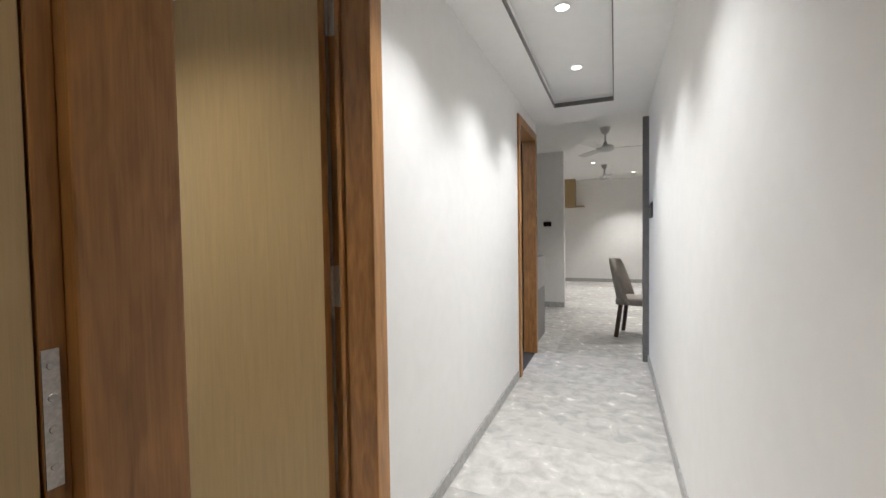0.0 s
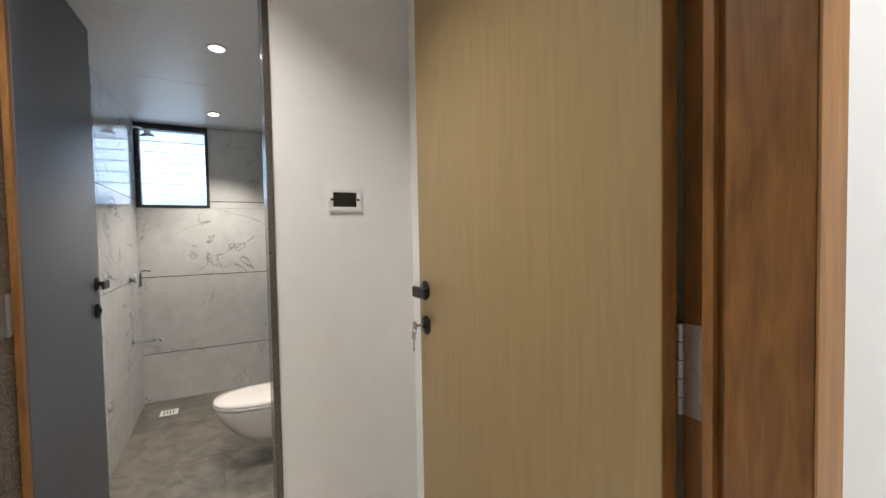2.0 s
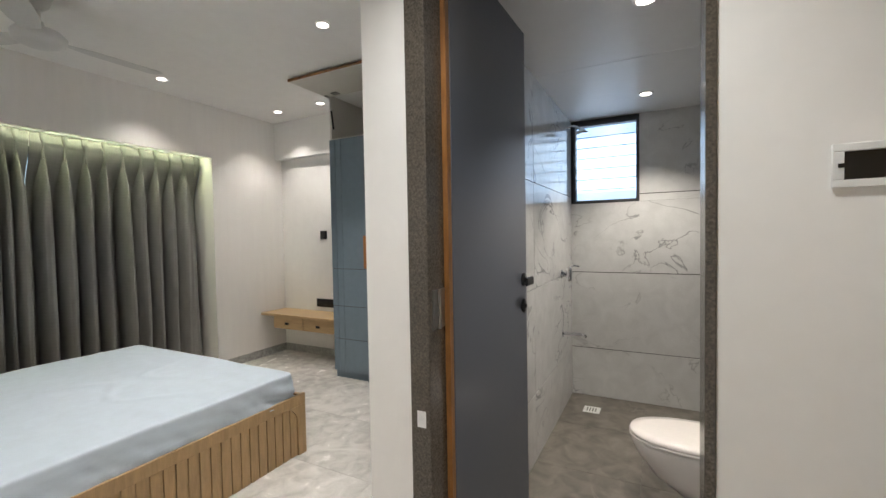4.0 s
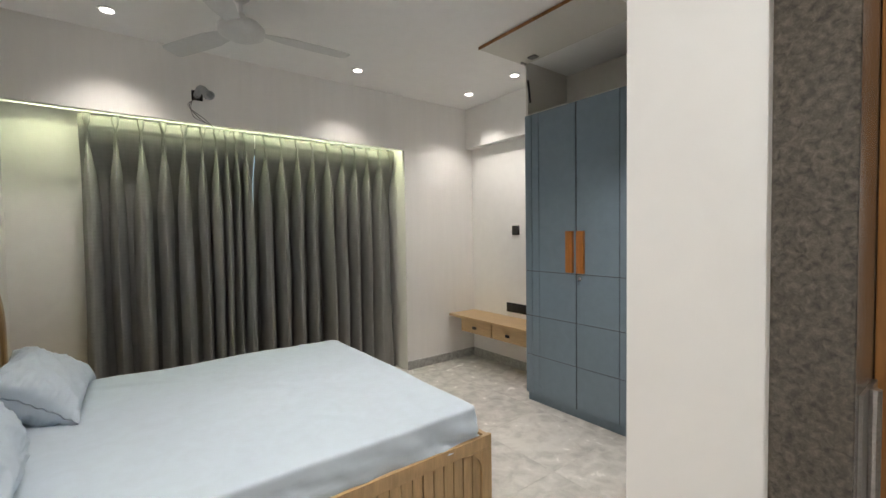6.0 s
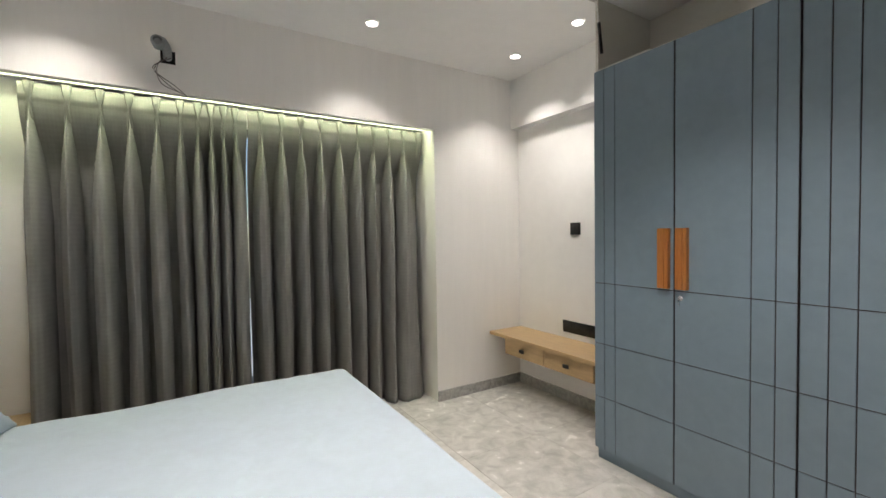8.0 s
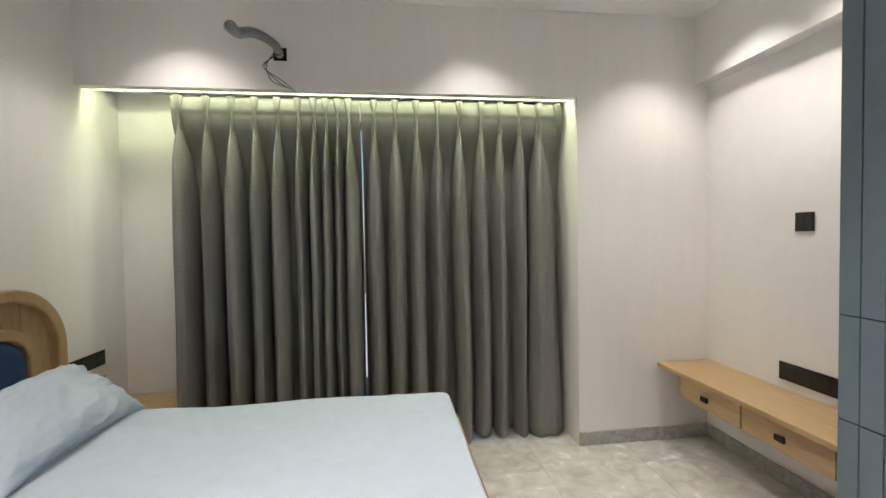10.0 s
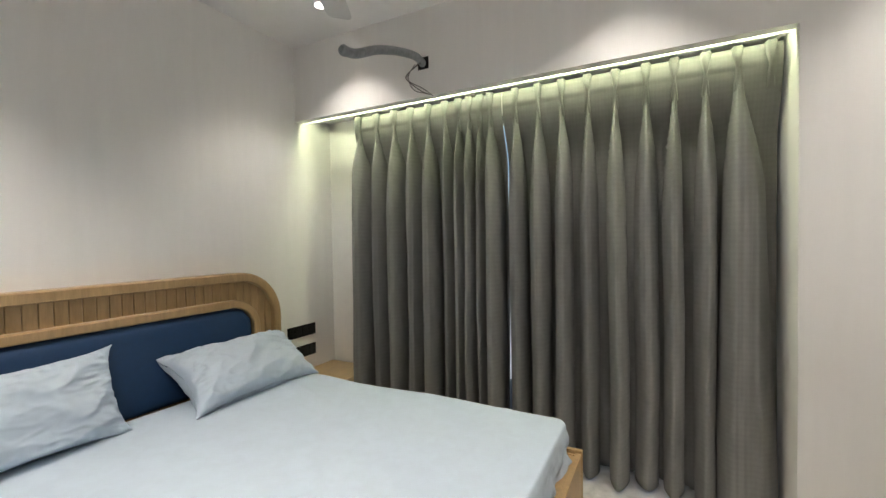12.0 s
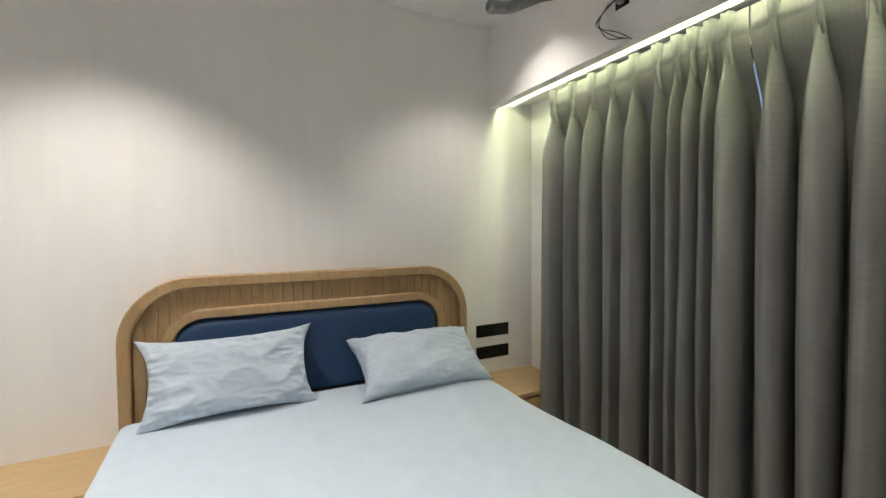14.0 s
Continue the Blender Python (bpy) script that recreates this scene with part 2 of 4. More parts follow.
def tube(points, radius, seg=10, rib=0.0, ribs=1):
    """A round bar along a smooth line of points."""
    pts = [Vector(p) for p in points]
    line = []
    for i in range(len(pts) - 1):
        p0, p1, p2, p3 = pts[max(i - 1, 0)], pts[i], pts[i + 1], pts[min(i + 2, len(pts) - 1)]
        steps = max(4, ribs)
        for k in range(steps):
            s = k / steps
            line.append(0.5 * ((2 * p1) + (p2 - p0) * s + (2 * p0 - 5 * p1 + 4 * p2 - p3) * s * s + (3 * p1 - p0 - 3 * p2 + p3) * s ** 3))
    line.append(pts[-1])
    bm = bmesh.new()
    rings = []
    up = Vector((0.13, 0.21, 1)).normalized()
    for i, p in enumerate(line):
        d = (line[min(i + 1, len(line) - 1)] - line[max(i - 1, 0)]).normalized()
        u = d.cross(up).normalized()
        v = d.cross(u)
        r = radius + (rib if i % 2 else 0)
        rings.append([bm.verts.new(p + r * (math.cos(2 * math.pi * k / seg) * u + math.sin(2 * math.pi * k / seg) * v)) for k in range(seg)])
    for a, b in zip(rings, rings[1:]):
        for i in range(seg):
            bm.faces.new((a[i], a[(i + 1) % seg], b[(i + 1) % seg], b[i]))
    bm.faces.new(rings[0][::-1])
    bm.faces.new(rings[-1])
    return bm


def structure(name, bm, mat, label, category):
    return tagged(new(name, mesh_of(name, bm, mat)), label, category, kind="structure")


# ---- shell: measures of the plan ----
H = 2.71           # ceiling
HC = 2.49          # corridor ceiling
XW = -0.92         # bedroom side of the wall between bedroom and corridor
XC = -0.80         # corridor side of it
XT = -4.64         # wall with the dressing shelf
XB = -2.10         # wall with the bathroom door
YP = -0.187        # bedroom side of the bathroom wall
YC = -3.40         # curtain wall
YN = 1.28          # closing wall of the entry
DH = 2.30          # door openings

structure("wall_corridor", boxes((XW, XC, 0.30, 0.335, 0, H), (XW, XC, 0.335, 1.33, DH + 0.06, H), (XW, XC, 1.33, 3.72, 0, H), (XW, XC, 3.72, 4.56, DH + 0.06, H), (XW, XC, 4.56, 4.64, 0, H)), WHITE, "white painted wall between corridor and bedroom", "wall")
structure("wall_headboard", box(XW, XC, YC - 0.36, 0.30, 0, H), PAPER, "off-white wall with faint vertical wallpaper streaks behind the bed", "wall")
structure("wall_start", boxes((XC - 0.12, -0.51, 0.245, 0.32, 0, H), (-0.51, 0.31, 0.245, 0.32, 2.3, H), (0.25, 0.31, 0.245, 0.32, 0, 2.3)), WHITE, "white painted end wall of the corridor", "wall")
structure("wall_back_room", boxes((XC, 1.6, -1.75, -1.65, 0, H), (1.5, 1.6, -1.65, 0.32, 0, H), (0.43, 1.5, 0.245, 0.32, 0, H)), WHITE, "white painted wall behind the start of the walk", "wall")
structure("wall_corridor_right", box(0.31, 0.43, 0.245, 4.62, 0, H), WHITE, "white painted corridor wall", "wall")
structure("wall_entry", box(XB - 0.12, XW, YN, YN + 0.1, 0, H), WHITE, "white painted wall behind the open door", "wall")
structure("wall_bathroom_front", boxes((XB - 0.12, XB, YP, 0.0, 0, H), (XB - 0.12, XB, 0.0, 0.757, DH + 0.06, H), (XB - 0.12, XB, 0.757, YN, 0, H)), WHITE, "white painted wall round the bathroom door", "wall")
structure("wall_bathroom_side", box(XT - 0.15, XB - 0.12, YP, -0.04, 0, H), WHITE, "white painted wall between bathroom and wardrobe", "wall")
structure("wall_dressing", boxes((XT - 0.15, XT, YC - 0.5, YP, 0, H)), WHITE, "white painted wall above the floating dressing shelf", "wall")
structure("beam_dressing", box(XT, XT + 0.09, YC, -2.16, 2.285, H), WHITE, "white painted beam running along the wall top", "beam")
structure("wall_curtain", boxes((XT, -3.755, YC - 0.36, YC, 0, H), (-3.755, XW, YC - 0.06, YC, 2.19, H), (-3.755, XW, YC - 0.36, YC - 0.06, 2.26, H)), PAPER, "off-white wall and bulkhead over the curtained window recess", "wall")
structure("wall_window_recess", boxes((XT, -3.6, YC - 0.48, YC - 0.36, 0, H), (-1.45, XC, YC - 0.48, YC - 0.36, 0, H), (-3.6, -1.45, YC - 0.48, YC - 0.36, 2.12, H), (-3.6, -1.45, YC - 0.48, YC - 0.36, 0, 0.06)), WHITE, "white painted wall round the hidden window", "wall")
structure("ceiling", boxes((XT - 0.15, XC, YC - 0.48, YN + 0.1, H, H + 0.1), (XC, 1.6, -1.75, 0.32, H, H + 0.1)), CEIL, "white painted bedroom ceiling", "ceiling")
structure("ceiling_corridor", boxes((XC, -0.53, 0.32, 4.7, HC, HC + 0.22), (-0.01, 0.43, 0.32, 4.7, HC, HC + 0.22), (-0.53, -0.01, 0.32, 0.9, HC, HC + 0.22), (-0.53, -0.01, 4.13, 4.7, HC, HC + 0.22), (-0.53, -0.01, 0.9, 4.13, HC + 0.07, HC + 0.22)), CEIL, "white corridor ceiling with a recessed tray", "ceiling")
structure("trim_tray", boxes((-0.534, -0.526, 0.9, 4.12, HC - 0.003, HC + 0.03), (-0.014, -0.006, 0.9, 4.12, HC - 0.003, HC + 0.03), (-0.534, -0.006, 4.12, 4.134, HC - 0.003, HC + 0.035)), GREYTRIM, "grey shadow line round the ceiling tray", "trim")
structure("floor_slab", box(-6, 7, -5, 13, -0.2, -0.012), JOINT, "dark screed under the floor tiles", "floor")
structure("floor_bathroom_slab", box(XT - 0.1, XB - 0.1, -0.04, 1.05, -0.012, -0.008), JOINT, "dark bedding under the bathroom floor", "floor")

# living end of the corridor
structure("wall_living_far", box(-5, 6, 11.75, 11.9, 0, H), WHITE, "white painted far wall of the living room", "wall")
structure("wall_living_block", box(-3.0, -0.82, 7.52, 7.7, 0, H), WHITE, "white wall block with a black switch plate", "wall")
structure("wall_living_sides", boxes((-5.1, -5, 4.64, 11.9, 0, H), (6, 6.1, 4.62, 11.9, 0, H), (0.43, 6, 4.5, 4.62, 0, H), (-5, XW, 4.52, 4.64, 0, H)), WHITE, "white painted living room walls", "wall")
structure("ceiling_living", box(-5.1, 6.1, 4.7, 11.9, H, H + 0.1), CEIL, "white living room ceiling", "ceiling")
structure("ceiling_living_edge", boxes((-5.1, XC, 4.52, 4.7, H, H + 0.1), (0.43, 6.1, 4.5, 4.7, H, H + 0.1)), CEIL, "white living room ceiling edge", "ceiling")
structure("trim_wall_end", boxes((0.255, 0.312, 4.56, 4.64, 0, 2.42), (0.312, 0.44, 4.62, 4.64, 0, 2.42)), GREYTRIM, "grey stone edging on the end of the corridor wall", "trim")

# bathroom shell
structure("wall_bathroom_back", boxes((XT - 0.15, XT - 0.01, -0.04, 0.01, 0, 2.28), (XT - 0.15, XT - 0.01, 0.01, 0.51, 0, 1.60), (XT - 0.15, XT - 0.01, 0.01, 0.51, 2.25, 2.28), (XT - 0.15, XT - 0.01, 0.51, 1.05, 0, 2.28)), JOINT, "bathroom wall behind the marble tiles", "wall")
structure("wall_bathroom_right", box(XT - 0.15, XB - 0.12, 0.985, 1.09, 0, 2.28), JOINT, "bathroom wall behind grey tiles", "wall")
structure("ceiling_bathroom", boxes((XT - 0.15, -3.502, -0.04, 1.09, 2.28, 2.34), (-3.498, XB - 0.12, -0.04, 1.09, 2.28, 2.34)), GLOSSC, "white bathroom ceiling panels", "ceiling")

# skirting
for nm, b in (("baseboard_corridor", (XC, XC + 0.012, 1.36, 3.66, 0, 0.075)), ("baseboard_corridor_right", (0.298, 0.31, 0.33, 4.56, 0, 0.075)),
              ("baseboard_curtain", (XT, -3.755, YC, YC + 0.012, 0, 0.085)), ("baseboard_dressing", (XT, XT + 0.012, YC + 0.012, -2.16, 0, 0.085)),
              ("baseboard_living", (-5, 6, 11.738, 11.75, 0, 0.09)), ("baseboard_block", (-3, -0.82, 7.508, 7.52, 0, 0.09)),
              ("baseboard_entry", (XB, XB + 0.012, 0.76, YN, 0, 0.075))):
    structure(nm, box(*b, bevel=0.002), SKIRT, "grey stone skirting tile", "skirting")


# ---- doors ----
def wood_frame(name, x0, x1, y0, y1, top, label):
    """Solid teak jambs and head with a lighter strip on the corridor face."""
    fr = thing(name, 0, 0, 0, label, "door frame", kind="structure")
    w = 0.08
    for a, b in ((y0, y0 + w), (y1 - w, y1)):
        j = part("jamb", box(x0, x1, a, b, 0, top, 0.003), TEAK, fr)
        part("face_strip", box(x1 + 0.0002, x1 + 0.004, a + 0.002, b - 0.002, 0, top - 0.002, 0.001), TEAKD, j, "lighter teak face strip")
    hd = part("head", box(x0, x1, y0 + w, y1 - w, top - w, top, 0.003), TEAK, fr)
    part("face_strip", box(x1 + 0.0002, x1 + 0.004, y0 + w, y1 - w, top - w + 0.002, top - 0.002, 0.001), TEAKD, hd, "lighter teak face strip")
    return fr


f1 = wood_frame("door_frame_bedroom", -0.95, -0.779, 0.3355, 1.332, DH + 0.06, "brown teak door frame of the bedroom")
part("door_stop", box(-0.912, -0.895, 1.238, 1.2515, 0, DH - 0.03, 0.002), TEAK, f1)
f2 = wood_frame("door_frame_kitchen", XW - 0.02, -0.785, 3.70, 4.60, DH + 0.06, "brown teak door frame along the corridor")


def hinge(parent, x, y, z, axis="y"):
    """A steel butt hinge: two leaves, a knuckled pin and screws."""
    h = part("hinge", boxes((x - 0.036, x - 0.004, y - 0.003, y, z - 0.075, z + 0.075), (x + 0.004, x + 0.050, y - 0.003, y, z - 0.075, z + 0.075)), STEEL, parent, "steel butt hinge")
    pin = bmesh.new()
    for k in range(5):
        me = bpy.data.meshes.new("k")
        seg = lathe([(0.006, -0.0145), (0.007, -0.013), (0.007, 0.013), (0.006, 0.0145)], 12, "z", (x, y - 0.005, z - 0.060 + 0.030 * k))
        seg.to_mesh(me)
        seg.free()
        pin.from_mesh(me)
        bpy.data.meshes.remove(me)
    part("hinge_pin", pin, STEEL, h)
    for k in range(4):
        part("screw", lathe([(0.0045, 0), (0.004, -0.0015)], 10, "y", (x + (0.017 if k % 2 else 0.03), y - 0.003, z - 0.054 + 0.036 * k)), STEEL, h)


door = thing("door_1", -0.952, 1.235, 0, "open oak-veneer bedroom door with black lever handle and keys", "door", kind="structure", turn=0)
leaf = part("door_leaf", box(-0.912, 0, -0.035, 0.0, 0.008, DH - 0.03, 0.002), VENEER, door)
part("edge_lipping", box(0.0003, 0.0018, -0.035, 0.0, 0.008, DH - 0.03), TEAK, door, "brown teak hinge edge")


def lever_set(parent, x, y, z, side, tip):
    """Black lever on a round rose above a key rose. side: sign of y that it faces, tip: way the lever points along x."""
    s = side
    rose = part("handle_rose", lathe([(0.031, 0), (0.031, 0.006 * s), (0.026, 0.010 * s), (0.011, 0.011 * s), (0.010, 0.045 * s), (0.004, 0.047 * s)], 24, "y", (x, y, z)), BLACK, parent, "matt black handle rose", True)
    part("lever", box(min(x - 0.014 * tip, x + 0.105 * tip), max(x - 0.014 * tip, x + 0.105 * tip), min(y + 0.036 * s, y + 0.048 * s), max(y + 0.036 * s, y + 0.048 * s), z - 0.021, z + 0.017, 0.007), BLACK, rose, "matt black flat lever")
    key_rose = part("key_rose", lathe([(0.031, 0), (0.031, 0.006 * s), (0.025, 0.010 * s), (0.010, 0.011 * s), (0.008, 0.016 * s), (0.003, 0.016 * s)], 24, "y", (x, y, z - 0.120)), BLACK, parent, "matt black key rose", True)
    return key_rose


kr = lever_set(leaf, -0.862, -0.035, 1.150, -1, 0.85)
part("key", boxes((-0.874, -0.850, -0.080, -0.077, 1.020, 1.046), (-0.866, -0.858, -0.0769, -0.046, 1.029, 1.035)), STEEL, kr, "steel key in the lock")
part("hanging_key", boxes((-0.876, -0.850, -0.084, -0.0815, 0.985, 1.012), (-0.867, -0.859, -0.084, -0.0815, 0.945, 0.9849), bevel=0.001), STEEL, kr, "steel key hanging on a ring")
part("key_ring", tube([(-0.862 + 0.014 * math.cos(a), -0.0805, 1.016 + 0.014 * math.sin(a)) for a in np.linspace(0, 6.28, 9)], 0.0013, 6), STEEL, kr)
hinge(f1, -0.951, 1.2495, 1.112)
hinge(f1, -0.951, 1.2495, 2.08)
hinge(f1, -0.951, 1.2495, 0.25)

# the door that the walk starts in
f3 = thing("door_frame_start", 0, 0, 0, "brown teak jamb of the neighbouring doorway", "door frame", kind="structure")
part("jamb", box(-0.56, -0.468, 0.230, 0.336, 0, 2.3, 0.003), TEAK, f3)
part("rebate", box(-0.56, -0.486, 0.208, 0.2295, 0, 2.3, 0.002), TEAK, f3)
part("jamb", box(0.25, 0.30, 0.235, 0.33, 0, 2.3, 0.003), TEAK, f3)
part("head", box(-0.468, 0.25, 0.235, 0.33, 2.25, 2.3, 0.003), TEAK, f3)
hp = part("hinge_plate", box(-0.4858, -0.4835, 0.2085, 0.222, 1.06, 1.19), STEEL, f3, "steel hinge plate with screws")
for zz in (1.08, 1.115, 1.145, 1.175):
    part("screw", lathe([(0.004, 0), (0.0035, 0.0015)], 10, "x", (-0.4835, 0.2155, zz)), STEEL, hp)
d3 = thing("door_3", -0.486, 0.205, 0, "open oak-veneer door leaf beside the start", "door", kind="structure")
part("door_leaf", box(-0.035, 0, -0.85, 0, 0.008, 2.25, 0.002), VENEER, d3)

# bathroom door and its granite frame
g = thing("door_frame_bathroom", 0, 0, 0, "dark speckled granite door frame of the bathroom", "door frame", kind="structure")
part("jamb", box(XB - 0.14, XB + 0.012, -0.022, 0.045, 0, DH + 0.06, 0.004), GRANITE, g)
part("jamb", box(XB - 0.12, XB + 0.006, 0.735, 0.7568, 0, DH + 0.06, 0.003), GRANITE, g)
part("lintel", box(XB - 0.14, XB + 0.012, 0.045, 0.735, DH + 0.02, DH + 0.06, 0.004), GRANITE, g)
part("hinge_strip", box(XB - 0.155, XB - 0.09, 0.0455, 0.063, 0.01, DH, 0.002), TEAK, g, "brown teak door edge")
part("patch", box(XB + 0.0121, XB + 0.0135, 0.000, 0.030, 0.78, 0.83, 0.0006), WHITEP, g, "pale sticker remnant")
bd = thing("door_2", XB - 0.115, 0.066, 0, "open dark grey-blue laminate bathroom door", "door", kind="structure", turn=178.0)
bl = part("door_leaf", box(0, 0.735, -0.0, 0.032, 0.01, DH + 0.01, 0.002), DGREY, bd)
lever_set(bl, 0.685, 0.0, 1.145, -1, -0.8)
for zz in (1.13, 2.15, 0.3):
    hb = part("hinge", boxes((XB - 0.04, XB - 0.01, 0.045, 0.048, zz - 0.06, zz + 0.06), (XB - 0.085, XB - 0.05, 0.045, 0.049, zz - 0.06, zz + 0.06)), STEEL, g, "steel butt hinge")
    part("hinge_pin", lathe([(0.006, -0.06), (0.006, 0.06)], 12, "z", (XB - 0.046, 0.051, zz)), STEEL, hb)


# ---- small fixtures on walls ----
def plate(name, x, y, z, w, h, facing, mat, label, category, modules=0):
    """A switch plate: bevelled body with rockers; facing: degrees of its front about z (0 looks to -y)."""
    t = thing(name, x, y, z, label, category, turn=facing)
    part("plate", box(-w / 2, w / 2, -0.009, 0, -h / 2, h / 2, 0.003), mat, t)
    for k in range(modules):
        mw = (w - 0.012) / modules
        part("rocker", box(-w / 2 + 0.006 + mw * k + 0.001, -w / 2 + 0.006 + mw * (k + 1) - 0.001, -0.012, -0.0088, -h / 2 + 0.008, h / 2 - 0.008, 0.001), mat, t)
    return t


sb = thing("switch_box", XB, 1.005, 1.474, "white switch mounting frame with an open black box", "switch box", turn=90)
part("frame", boxes((-0.062, 0.062, -0.009, 0, 0.027, 0.042), (-0.062, 0.062, -0.009, 0, -0.042, -0.027), (-0.062, -0.044, -0.009, 0, -0.027, 0.027), (0.044, 0.062, -0.009, 0, -0.027, 0.027), bevel=0.002), WHITEP, sb)
part("box", box(-0.044, 0.044, -0.003, -0.001, -0.027, 0.027), BLACKP, sb, "black empty socket box")
for a, b in ((-0.054, -0.044), (0.044, 0.054)):
    part("screw_lug", box(a, b, -0.0108, -0.0092, -0.004, 0.004), BLACKP, sb)
plate("tv_switch", XT, -2.75, 1.385, 0.095, 0.095, 90, BLACKP, "square black switch plate on white wall", "switch", 2)
plate("socket_strip", XT, -2.70, 0.605, 0.36, 0.095, 90, BLACKP, "long black socket plate above the dressing shelf", "socket", 4)
plate("bedside_socket", XW, -3.415, 0.675, 0.265, 0.085, -90, BLACKP, "black modular socket plate beside the bed", "socket", 4)
plate("bedside_socket", XW, -3.415, 0.525, 0.265, 0.085, -90, BLACKP, "lower black modular socket plate beside the bed", "socket", 4)
plate("corridor_switch", 0.31, 4.24, 1.49, 0.27, 0.14, -90, BLACKP, "black switch plate on the corridor wall", "switch", 3)
plate("living_switch", -1.10, 7.52, 1.46, 0.135, 0.085, 0, BLACKP, "black switch plate on the white wall block", "switch", 2)


# ---- downlights ----
def downlight(x, y, z, watts, label="round recessed white ceiling downlight, lit", r=0.036, **kw):
    t = thing("downlight", x, y, z, label, "downlight", "recessed ceiling lights")
    part("rim", lathe([(r + 0.012, 0.0), (r + 0.012, -0.004), (r + 0.004, -0.008), (r, -0.006), (r, 0)], 28), WHITEP, t, smooth=False)
    part("lens", lathe([(r - 0.002, -0.0065), (r - 0.003, -0.009)], 28), LAMP, t, "glowing lens")
    spot_light(x, y, z - 0.03, watts, **kw)


downlight(-3.10, -3.05, H, 25.0)
for x, y in ((-4.23, -2.97), (-4.24, -2.38)):
    downlight(x, y, H, SPOT_W)
downlight(-1.50, -3.07, H, 28.0)
downlight(-1.65, -1.30, H, 95.0)
downlight(-3.08, -1.25, H, 105.0)
downlight(-1.50, 0.34, H, 82.0, colour=(0.975, 0.98, 0.95), size=112)
for y in (1.50, 2.46, 3.38):
    downlight(-0.27, y, HC + 0.07, CORR_W, colour=(0.965, 0.985, 1.0))
for x, y in ((-2.9, 0.60), (-4.15, 0.57)):
    downlight(x, y, 2.28, BATH_W, colour=(1, 0.91, 0.80))
for x, y in ((0.4, 6.6), (1.2, 9.0), (-0.4, 9.0), (0.4, 10.8), (2.5, 7.0), (-3, 10)):
    downlight(x, y, H, 135.0, colour=(1, 0.985, 0.96))
# unseen extra lamp behind the start, added to brighten the near jamb and leaf
downlight(-0.05, -0.55, H, 45.0)

# daylight in the louvred bathroom window
li = bpy.data.lights.new("window_daylight", "AREA")
li.shape, li.size, li.size_y, li.energy, li.color = "RECTANGLE", 0.60, 0.45, 1.1, (0.60, 0.80, 1.0)
ob = new("window_daylight", li)
ob.matrix_world = look((XT - 0.135, 0.26, 1.925), (0, 0.26, 1.925))

# cove strip over the curtain
cove = thing("led_strip", -2.34, YC - 0.0715, 2.236, "thin glowing greenish-white cove strip over the curtain", "light strip")
part("strip", box(-1.38, 1.38, -0.006, 0.006, 0.006, 0.014), LED, cove)
part("channel", box(-1.40, 1.40, -0.010, 0.010, 0.0142, 0.024), ALU, cove)
li = bpy.data.lights.new("cove_light", "AREA")
li.shape, li.size, li.size_y, li.energy, li.color = "RECTANGLE", 2.72, 0.03, COVE_W, (0.92, 1.0, 0.62)
ob = new("cove_light", li)
ob.matrix_world = look((-2.36, YC - 0.0765, 2.241), (-2.36, YC - 0.0765, 0))

